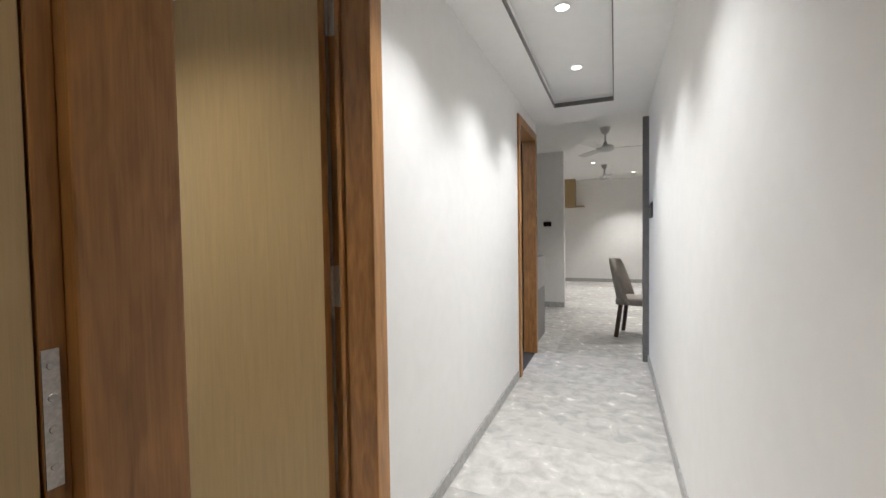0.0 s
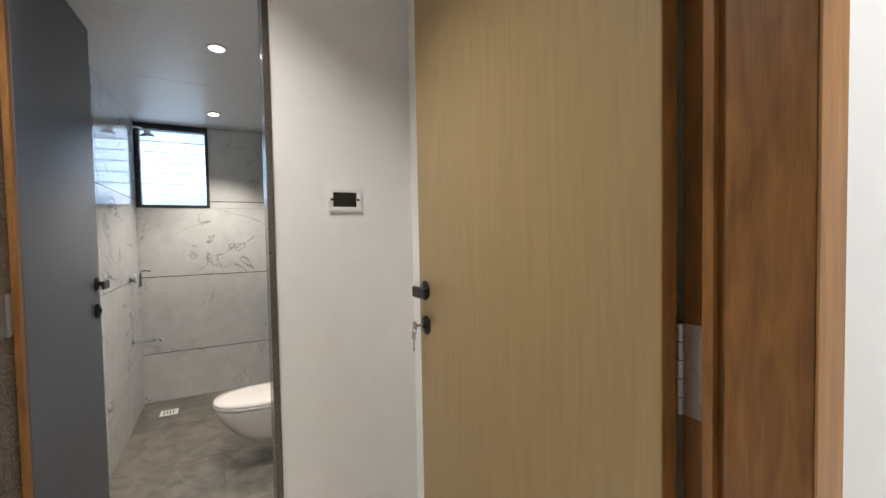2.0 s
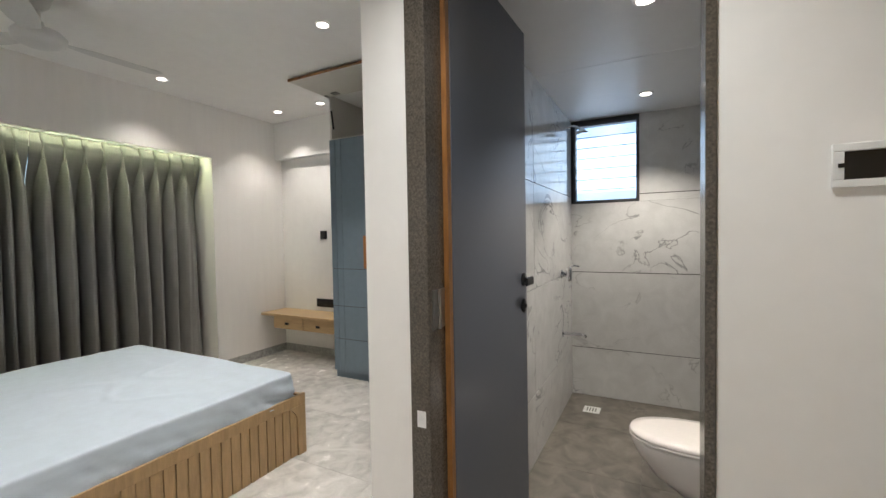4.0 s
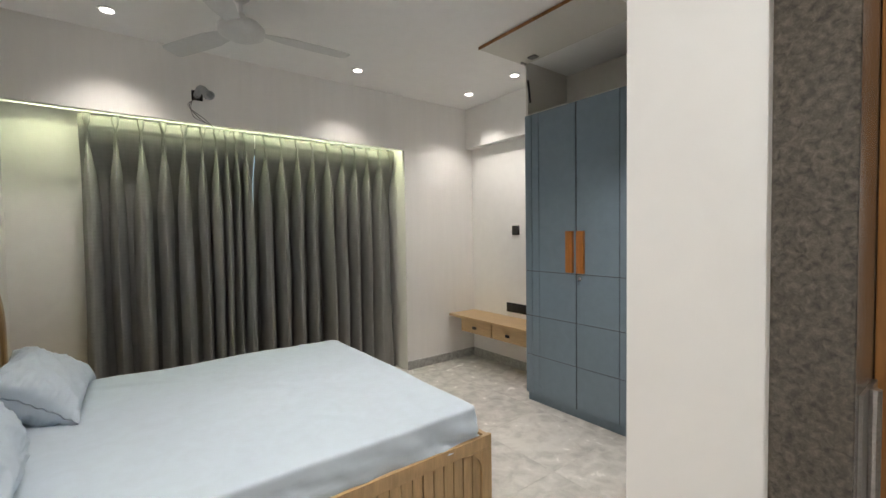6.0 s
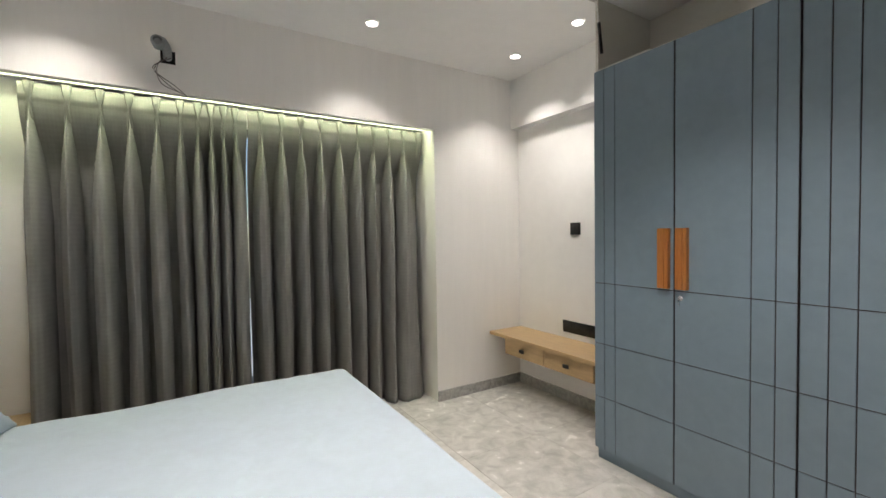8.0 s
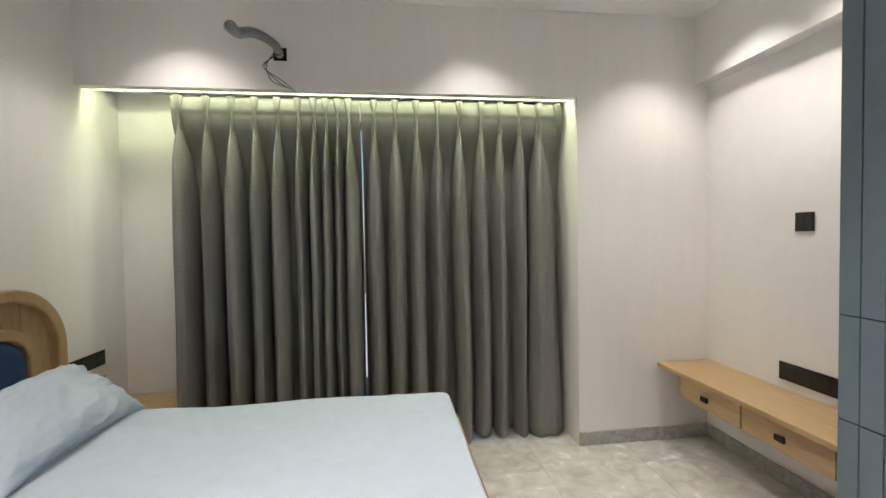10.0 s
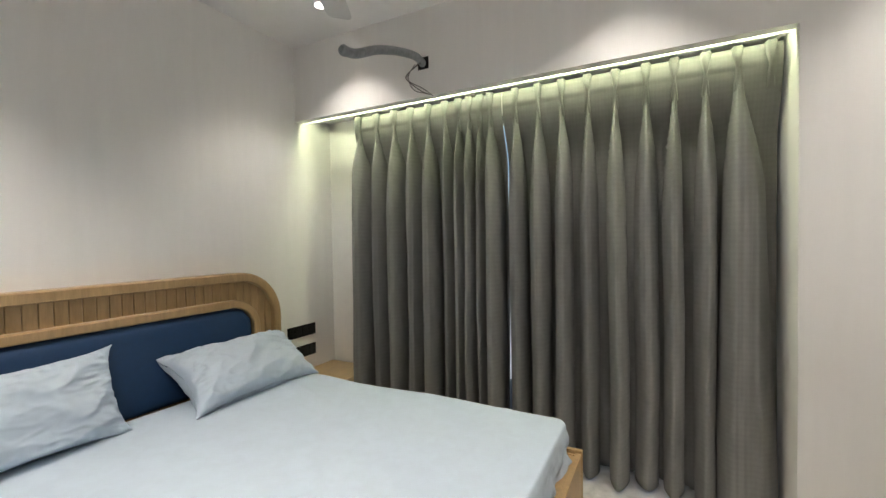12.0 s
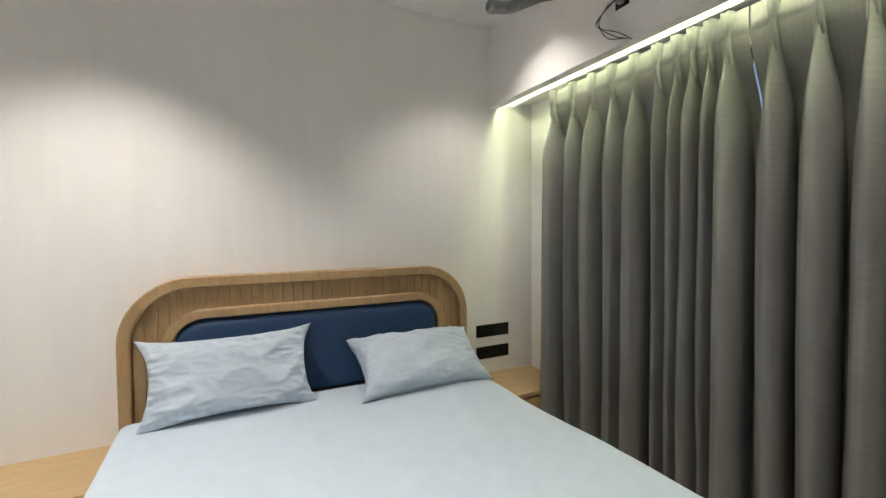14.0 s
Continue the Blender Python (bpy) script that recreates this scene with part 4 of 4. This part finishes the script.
def wardrobe(y0, flap, label, share=0.49, low=(0.07, 0.14), high=(0.805, 0.893)):
    """One wardrobe unit 0.97 wide with two panelled doors and a loft above. y0: its far side."""
    w, top = 0.968, 2.285
    t = thing("wardrobe", XF, y0, 0, label, "wardrobe", "wardrobe units")
    back = XT - XF + 0.003
    part("body", boxes((back, -0.020, 0.0, 0.018, 0.07, top), (back, -0.020, w - 0.018, w, 0.07, top), (back, -0.020, 0.018, w - 0.018, 0.07, 0.088), (back, -0.020, 0.018, w - 0.018, top - 0.018, top), (back, back + 0.01, 0.018, w - 0.018, 0.088, top - 0.018)), BLUE, t)
    part("plinth", box(back, -0.035, 0.0, w, 0, 0.0695), BLUE, t)
    mid = w * share
    for a, b, cuts, hy, kd in ((0.002, mid - 0.002, low, mid - 0.045, 0), (mid + 0.002, w - 0.002, high, mid + 0.045, 1)):
        d = part("door", box(-0.019, -0.0065, a, b, 0.075, top - 0.004), GROOVE, t, "blue-grey panelled door with dark grooves")
        ys = [a, *cuts, b]
        zs = [0.075, 0.385, 0.70, 1.055, top - 0.004]
        for ya, yb in zip(ys, ys[1:]):
            for za, zb in zip(zs, zs[1:]):
                part("panel", box(-0.006, 0.0, ya + 0.0022, yb - 0.0022, za + 0.0022, zb - 0.0022, 0.0012), BLUE, d)
        hd = bmesh.new()
        for k in range(3):
            box(0.0005, 0.030 if k == 1 else 0.027, hy - 0.0275 + 0.0185 * k, hy - 0.0275 + 0.0185 * (k + 1) - 0.0003, 1.065, 1.365, bevel=0.0025, bm=hd)
        part("handle", hd, HANDLEW, d, "ribbed orange-brown wooden pull handle")
        if kd:
            lk = part("lock", lathe([(0.013, 0), (0.013, 0.004), (0.009, 0.006), (0.004, 0.006)], 18, "x", (0.0005, hy - 0.012, 1.022)), CHROME, d, "chrome lock with a small key")
            part("key", boxes((0.007, 0.022, hy - 0.0135, hy - 0.0105, 1.004, 1.03), (0.009, 0.020, hy - 0.0135, hy - 0.0105, 0.985, 1.0)), CHROME, lk)
    # loft
    loft = part("loft", box(back, back + 0.01, 0.018, w - 0.018, top + 0.003, H - 0.003), CARCASS, t, "pale-lined loft cupboard")
    part("loft_side", box(back, -0.020, 0.0, 0.018, top + 0.003, H - 0.003), CARCASS, loft)
    part("loft_side", box(back, -0.020, w - 0.018, w, top + 0.003, H - 0.003), CARCASS, loft)
    part("loft_floor", box(back + 0.01, -0.02, 0.018, w - 0.018, top + 0.003, top + 0.012), CARCASS, loft)
    if flap:
        lid = part("flap", box(0.005, 0.485, 0.005, w - 0.005, H - 0.030, H - 0.014, 0.001), CARCASS, t, "lifted loft door, pale inside")
        part("edge", box(0.4852, 0.4885, 0.005, w - 0.005, H - 0.034, H - 0.012, 0.001), TEAK, lid, "brown edge band")
        for yy in (0.035, w - 0.035):
            s = part("gas_strut", tube([(-0.03, yy, top + 0.10), (-0.012, yy, top + 0.22), (-0.004, yy, top + 0.27)], 0.009, 10), BLACK, loft, "black gas strut")
            part("rod", tube([(-0.004, yy, top + 0.27), (0.02, yy, H - 0.06), (0.035, yy, H - 0.034)], 0.004, 8), CHROME, loft)
            part("bracket", box(0.02, 0.07, yy - 0.01, yy + 0.01, H - 0.0445, H - 0.0305, 0.003), STEEL, lid)
        part("hinge_cup", box(0.045, 0.10, 0.12, 0.19, H - 0.0385, H - 0.0302, 0.003), GREYTRIM, lid)
    else:
        d = part("loft_door", box(-0.019, -0.0065, 0.002, w - 0.002, top + 0.006, H - 0.006), GROOVE, t)
        ys = [0.002, *low, mid, *high, w - 0.002]
        for ya, yb in zip(ys, ys[1:]):
            part("panel", box(-0.006, 0.0, ya + 0.002, yb - 0.002, top + 0.012, H - 0.008, 0.0012), BLUE, d)
    return t


wardrobe(-2.150, True, "blue-grey wardrobe unit with its loft flap lifted open")
wardrobe(-1.180, False, "blue-grey wardrobe unit with closed loft and wooden handles", 0.522, (0.09, 0.17), (0.83, 0.9))

# ---- dressing shelf ----
ds = thing("dressing_shelf", XT, -2.78, 0.34, "floating oak dressing shelf with two drawers", "shelf")
part("shelf_top", box(0.002, 0.36, -0.61, 0.62, 0.145, 0.172, 0.003), OAKH, ds)
part("carcass", box(0.002, 0.30, -0.46, 0.62, 0.0, 0.1445, 0.002), OAKH, ds)
for a, b in ((-0.455, -0.012), (0.0, 0.445)):
    dr = part("drawer", box(0.3005, 0.318, a, b, 0.006, 0.138, 0.002), OAKH, ds)
    c = (a + b) / 2
    part("knob", boxes((0.3185, 0.330, c - 0.008, c + 0.008, 0.062, 0.078), (0.330, 0.342, c - 0.024, c + 0.024, 0.056, 0.082), bevel=0.002), BLACK, dr, "black square knob")

# ---- pipe stub of an air conditioner ----
pipe = thing("ac_pipe", -1.99, YC, 2.385, "grey wrapped air-conditioner pipe poking out of the wall", "pipe")
part("insulation", tube([(0, 0.0, 0.0), (0.0, 0.10, 0.01), (0.01, 0.28, -0.03), (0.015, 0.45, -0.09), (0.02, 0.60, -0.165), (0.02, 0.685, -0.185)], 0.021, 14, 0.002, 16), FOAM, pipe, smooth=True)
part("pipe_end", lathe([(0.024, 0), (0.026, 0.02), (0.021, 0.03), (0.016, 0.032), (0.014, 0.015)], 18, "y", (0.02, 0.675, -0.185)), FOAM, pipe)
part("hole", box(-0.038, 0.034, 0.0005, 0.003, -0.034, 0.038), BLACKP, pipe, "rough dark square hole in the plaster")
for k in range(3):
    part("wire", tube([(0.02 - 0.02 * k, 0.06, -0.02), (0.05 + 0.01 * k, 0.09, -0.10), (0.03 - 0.03 * k, 0.06, -0.17), (-0.05 - 0.02 * k, 0.05, -0.20 - 0.01 * k)], 0.0022, 6), RUBBER, pipe, "thin dark cable")


# ---- ceiling fans ----
def ceiling_fan(x, y, zc, drop, turn, label):
    t = thing("ceiling_fan", x, y, zc, label, "ceiling fan", "ceiling fans", turn=turn)
    part("canopy", lathe([(0.02, -0.09), (0.045, -0.07), (0.065, -0.02), (0.068, 0)], 28), FANW, t, smooth=True)
    part("rod", lathe([(0.011, -drop), (0.011, -0.06)], 14), FANW, t)
    part("motor", lathe([(0.02, -drop - 0.085), (0.075, -drop - 0.08), (0.115, -drop - 0.06), (0.12, -drop - 0.03), (0.10, -drop - 0.005), (0.03, -drop + 0.01), (0.02, -drop + 0.05)], 36), FANW, t, smooth=True)
    for k in range(3):
        bm = bmesh.new()
        up, dn = [], []
        prof = [(0.10, 0.035), (0.16, 0.045), (0.24, 0.062), (0.40, 0.066), (0.58, 0.062), (0.605, 0.045)]
        for r, hw in prof:
            for sgn in (-1, 1):
                up.append(bm.verts.new((r, sgn * hw, -drop - 0.035 + sgn * 0.008)))
                dn.append(bm.verts.new((r, sgn * hw, -drop - 0.039 + sgn * 0.008)))
        for i in range(len(prof) - 1):
            a = 2 * i
            bm.faces.new((up[a], up[a + 1], up[a + 3], up[a + 2]))
            bm.faces.new((dn[a], dn[a + 2], dn[a + 3], dn[a + 1]))
            bm.faces.new((up[a], up[a + 2], dn[a + 2], dn[a]))
            bm.faces.new((up[a + 1], dn[a + 1], dn[a + 3], up[a + 3]))
        bm.faces.new((up[0], dn[0], dn[1], up[1]))
        bm.faces.new((up[-2], up[-1], dn[-1], dn[-2]))
        b = part("blade", bm, FANW, t)
        b.matrix_basis = pose(0, 0, 0, 0, 0, 120 * k)


ceiling_fan(-2.08, -2.36, H, 0.20, 58, "white three-blade ceiling fan over the bed")
ceiling_fan(-0.12, 6.1, H, 0.24, 5, "white three-blade ceiling fan in the living room")
ceiling_fan(-0.20, 9.4, H, 0.24, 40, "white three-blade ceiling fan in the living room")

# ---- bathroom ----
wc = thing("toilet", -3.30, 0.985, -0.02, "wall-hung white ceramic toilet with closed lid", "toilet")


def oval(profile, seg=40):
    """Stacked D-shaped outlines: (half width, length, height) from below up, front towards -y."""
    bm = bmesh.new()
    rings = []
    for hw, ln, z in profile:
        ring = []
        for i in range(seg):
            a = 2 * math.pi * i / seg
            c, s = math.cos(a), math.sin(a)
            x = hw * math.copysign(abs(c) ** 0.85, c)
            y = -ln * 0.42 + (ln * 0.58 * s if s < 0 else ln * 0.42 * abs(s) ** 0.55)
            ring.append(bm.verts.new((x, y, z)))
        rings.append(ring)
    for a, b in zip(rings, rings[1:]):
        for i in range(seg):
            bm.faces.new((a[i], a[(i + 1) % seg], b[(i + 1) % seg], b[i]))
    bm.faces.new(rings[0][::-1])
    bm.faces.new(rings[-1])
    return bm


part("bowl", oval([(0.09, 0.20, 0.12), (0.115, 0.27, 0.135), (0.145, 0.37, 0.21), (0.166, 0.44, 0.30), (0.175, 0.465, 0.355), (0.172, 0.46, 0.372)]), CERAMIC, wc, smooth=True)
part("seat", oval([(0.176, 0.468, 0.374), (0.182, 0.475, 0.379), (0.180, 0.472, 0.388)]), CERAMIC, wc, smooth=True)
part("lid", oval([(0.178, 0.470, 0.3895), (0.181, 0.474, 0.396), (0.172, 0.465, 0.408), (0.13, 0.42, 0.413)]), CERAMIC, wc, "closed glossy lid", True)

dr = thing("floor_drain", -4.34, 0.19, 0.002, "square white drain cover in the bathroom floor", "floor drain")
part("grate", boxes((-0.06, 0.06, -0.06, 0.06, 0, 0.003), bevel=0.001), WHITEP, dr)
for k in range(4):
    part("slot", box(-0.035, 0.035, -0.036 + 0.02 * k, -0.028 + 0.02 * k, 0.0032, 0.0038), GREYTRIM, dr)

mx = thing("shower_mixer", -4.20, -0.002, 1.05, "chrome wall mixer with lever", "tap")
part("flange", lathe([(0.034, 0), (0.034, 0.006), (0.02, 0.012), (0.018, 0.04)], 24, "y", (0, 0, 0)), CHROME, mx, smooth=True)
part("body", lathe([(0.02, -0.05), (0.024, -0.04), (0.024, 0.04), (0.02, 0.05)], 20, "z", (0, 0.055, 0)), CHROME, mx, smooth=True)
part("lever", tube([(0, 0.06, 0.05), (0.0, 0.09, 0.065), (0.0, 0.13, 0.06)], 0.006, 10), CHROME, mx)
sp = thing("bath_spout", -4.22, -0.002, 0.60, "chrome bath spout on the tiled wall", "tap")
part("flange", lathe([(0.03, 0), (0.03, 0.006), (0.016, 0.010)], 24, "y"), CHROME, sp)
part("spout", tube([(0, 0.0, 0), (0, 0.09, 0.002), (0, 0.15, 0.0), (0.0, 0.17, -0.015)], 0.012, 12), CHROME, sp, smooth=True)
sh = thing("wall_shower", -4.42, -0.002, 2.16, "round chrome shower head on a wall arm", "shower head")
part("arm", tube([(0, 0, 0.02), (0, 0.06, 0.03), (0, 0.11, 0.0)], 0.008, 10), CHROME, sh, smooth=True)
part("rose", lathe([(0.012, 0.02), (0.02, 0.0), (0.045, -0.02), (0.045, -0.03)], 24, "z", (0, 0.12, -0.005)), CHROME, sh, smooth=True)

w2 = thing("window_2", XT - 0.04, 0.26, 1.925, "louvred bathroom window with frosted glass slats in a black frame", "window", kind="structure")
part("window_frame", boxes((-0.03, 0.045, -0.25, -0.228, -0.325, 0.325), (-0.03, 0.045, 0.228, 0.25, -0.325, 0.325), (-0.03, 0.045, -0.228, 0.228, 0.303, 0.325), (-0.03, 0.045, -0.228, 0.228, -0.325, -0.303)), ALU, w2)
for k in range(7):
    s = part("louvre", box(-0.0025, 0.0025, -0.226, 0.226, -0.047, 0.047), GLASS, w2)
    s.matrix_basis = pose(0, 0, -0.26 + 0.0865 * k, 0, -24, 0)
    s.visible_shadow = False
    e = part("louvre_edge", box(-0.003, 0.003, -0.226, 0.226, -0.0495, -0.0472), GREYTRIM, w2)
    e.matrix_basis = s.matrix_basis.copy()

# ---- living end ----
def upholstered_chair(x, y, turn):
    t = thing("dining_chair", x, y, 0, "beige upholstered dining chair with dark wooden legs", "chair", turn=turn)
    part("seat", box(-0.23, 0.23, -0.22, 0.24, 0.40, 0.49, 0.03), BEIGE, t, smooth=True)
    bm = bmesh.new()
    rows = []
    for j in range(15):
        v = j / 14
        z = 0.42 + 0.53 * v
        hw = 0.245 - 0.03 * v - (0.10 * max(0, (v - 0.8) / 0.2) ** 2)
        row = []
        for i in range(17):
            u = i / 16 * 2 - 1
            row.append((hw * u, 0.20 + 0.10 * v - 0.13 * (1 - v * 0.6) * abs(u) ** 2.2, z))
        rows.append(row)
    fr = [[bm.verts.new(p) for p in r] for r in rows]
    bk = [[bm.verts.new((p[0] * 1.08, p[1] + 0.055, p[2] + 0.01)) for p in r] for r in rows]
    for g_ in (fr, bk):
        for a, b in zip(g_, g_[1:]):
            for i in range(16):
                bm.faces.new((a[i], a[i + 1], b[i + 1], b[i]))
    for a, b in ((fr[0], bk[0]), (fr[-1], bk[-1])):
        for i in range(16):
            bm.faces.new((a[i], a[i + 1], b[i + 1], b[i]))
    for e in (0, 16):
        for j in range(14):
            bm.faces.new((fr[j][e], fr[j + 1][e], bk[j + 1][e], bk[j][e]))
    part("backrest", bm, BEIGE, t, smooth=True)
    for sx in (-1, 1):
        for sy in (-1, 1):
            part("leg", tube([(sx * 0.19, sy * 0.18, 0.40), (sx * 0.205, sy * 0.205, 0.2), (sx * 0.22, sy * 0.23, 0.0)], 0.026, 10), WALNUT, t)


upholstered_chair(0.28, 5.72, 78)
tb = thing("dining_table", 1.12, 5.75, 0, "dining table with a pale top and dark legs", "table")
part("tabletop", box(-0.62, 0.7, -0.42, 0.42, 0.72, 0.75, 0.006), WHITEP, tb)
for sx in (-0.5, 0.6):
    for sy in (-0.34, 0.34):
        part("leg", tube([(sx, sy, 0.72), (sx, sy, 0.4), (sx, sy, 0.0)], 0.028, 12), WALNUT, tb)
kc = thing("kitchen_counter", -1.15, 5.25, 0, "grey kitchen counter end beside the corridor door", "counter")
part("side_panel", box(-0.55, 0.30, -0.30, 0.28, 0, 0.62, 0.004), GREYTRIM, kc)
part("upper_panel", box(-0.55, 0.30, -0.30, 0.28, 0.6205, 1.01, 0.004), SKIRT, kc)
ub = thing("wall_niche_box", -1.42, 11.60, 1.98, "oak wall box with a projecting shelf", "wall shelf")
part("box", box(-0.5, 0.46, -0.15, 0.14, 0.03, 0.76, 0.005), VENEER, ub)
part("shelf", box(-0.6, 0.68, -0.2, 0.14, 0, 0.0295, 0.003), OAKH, ub)

# outside
structure("ground", box(-80, 60, -80, 60, -9.2, -9.0), PLASTER, "pale ground far below outside", "ground")
SKYGLOW = glow("bright_sky", (0.70, 0.85, 1.0), 1.7)
sn = SKYGLOW.node_tree.nodes
cloud = sn.new("ShaderNodeTexNoise")
cloud.inputs["Scale"].default_value, cloud.inputs["Detail"].default_value = 3.0, 6
shade = sn.new("ShaderNodeValToRGB")
shade.color_ramp.elements[0].position, shade.color_ramp.elements[0].color = 0.44, (0.12, 0.30, 0.60, 1)
shade.color_ramp.elements[1].position, shade.color_ramp.elements[1].color = 0.56, (0.82, 0.92, 1.0, 1)
tc = sn.new("ShaderNodeTexCoord")
SKYGLOW.node_tree.links.new(tc.outputs["Object"], cloud.inputs[0])
SKYGLOW.node_tree.links.new(cloud.outputs[0], shade.inputs[0])
SKYGLOW.node_tree.links.new(shade.outputs[0], sn["Principled BSDF"].inputs["Emission Color"])
structure("backdrop", box(-10.1, -10.0, -8, 8, -9.0, 9.0), SKYGLOW, "bright hazy sky outside the bathroom window", "backdrop")


# ---- tiles ----
def tile_mesh(name, sx, sy, sz, mat):
    return mesh_of(name, box(0, sx, 0, sy, 0, sz, 0.0012), mat)


def tile_floor(parent, x0, x1, y0, y1, w, l, mat, gap=0.0011, z=-0.012, h=0.012, off=0.0):
    """Rectangular tiles on a grid, trimmed at the borders."""
    shared = {}
    x = x0
    while x < x1 - 0.01:
        y = y0
        xe = min(x + w, x1)
        while y < y1 - 0.01:
            ye = min(y + l, y1)
            key = (round(xe - x - gap, 4), round(ye - y - gap, 4))
            if key not in shared:
                shared[key] = tile_mesh("tile", *key, h, mat)
            ob = new("tile", shared[key])
            ob.parent = parent
            ob.location = (x, y, z)
            y = ye
        x = xe


fb_ = thing("floor", 0, 0, 0, "grey marble-look floor tiles with fine joints", "floor", kind="structure")
tile_floor(fb_, XT, XW, YC - 0.36, YP, 0.60, 0.60, FLOOR)
tile_floor(fb_, XB, XC, YP, YN, 0.60, 0.60, FLOOR)
tile_floor(fb_, XC, 0.31, -1.65, 4.6, 1.20, 0.60, FLOOR)
tile_floor(fb_, 0.31, 1.5, -1.65, 0.245, 1.20, 0.60, FLOOR)
tile_floor(fb_, -3.0, 3.6, 4.6, 11.75, 1.20, 0.60, FLOOR)
fbb = thing("floor_bathroom", 0, 0, 0, "dark grey matt bathroom floor tiles", "floor", kind="structure")
tile_floor(fbb, XT - 0.01, XB - 0.1, -0.04, 1.0, 0.60, 0.60, BFLOOR, z=-0.008, h=0.008)


def wall_tile(parent, x0, x1, y0, y1, z0, z1, mat):
    ob = new("tile", mesh_of("tile", box(x0, x1, y0, y1, z0, z1, 0.0012), mat))
    ob.parent = parent


wt = thing("wall_tiles_back", 0, 0, 0, "white marble wall tiles with dark veins and thin joints", "wall tiles", kind="structure")
ROWS_Z = (0.0, 0.402, 1.032, 1.655, 2.278)
gp = 0.003
for z0, z1 in zip(ROWS_Z, ROWS_Z[1:]):
    if z1 < 1.6:
        wall_tile(wt, XT - 0.009, XT, -0.03, 0.98, z0 + gp, z1 - gp, BTILE)
    elif z0 < 1.6:
        wall_tile(wt, XT - 0.009, XT, -0.03, 0.98, z0 + gp, 1.598, BTILE)
        wall_tile(wt, XT - 0.009, XT, 0.512, 0.98, 1.599, z1 - gp, BTILE)
    else:
        wall_tile(wt, XT - 0.009, XT, 0.512, 0.98, z0 + gp, z1, BTILE)
wl = thing("wall_tiles_left", 0, 0, 0, "glossy white marble tiles on the shower wall", "wall tiles", kind="structure")
for z0, z1 in zip(ROWS_Z, ROWS_Z[1:]):
    for x0, x1 in ((XT + 0.001, -3.45), (-3.446, -2.26)):
        wall_tile(wl, x0, x1, -0.038, -0.004, z0 + gp * 0.6, z1 - gp * 0.6, BTILE)
wr_ = thing("wall_tiles_right", 0, 0, 0, "glossy dark grey marble tiles behind the toilet", "wall tiles", kind="structure")
for z0, z1 in zip(ROWS_Z, ROWS_Z[1:]):
    for x0, x1 in ((XT + 0.001, -3.45), (-3.446, -2.24)):
        wall_tile(wr_, x0, x1, 0.974, 0.984, z0 + gp * 0.6, z1 - gp * 0.6, GTILE)
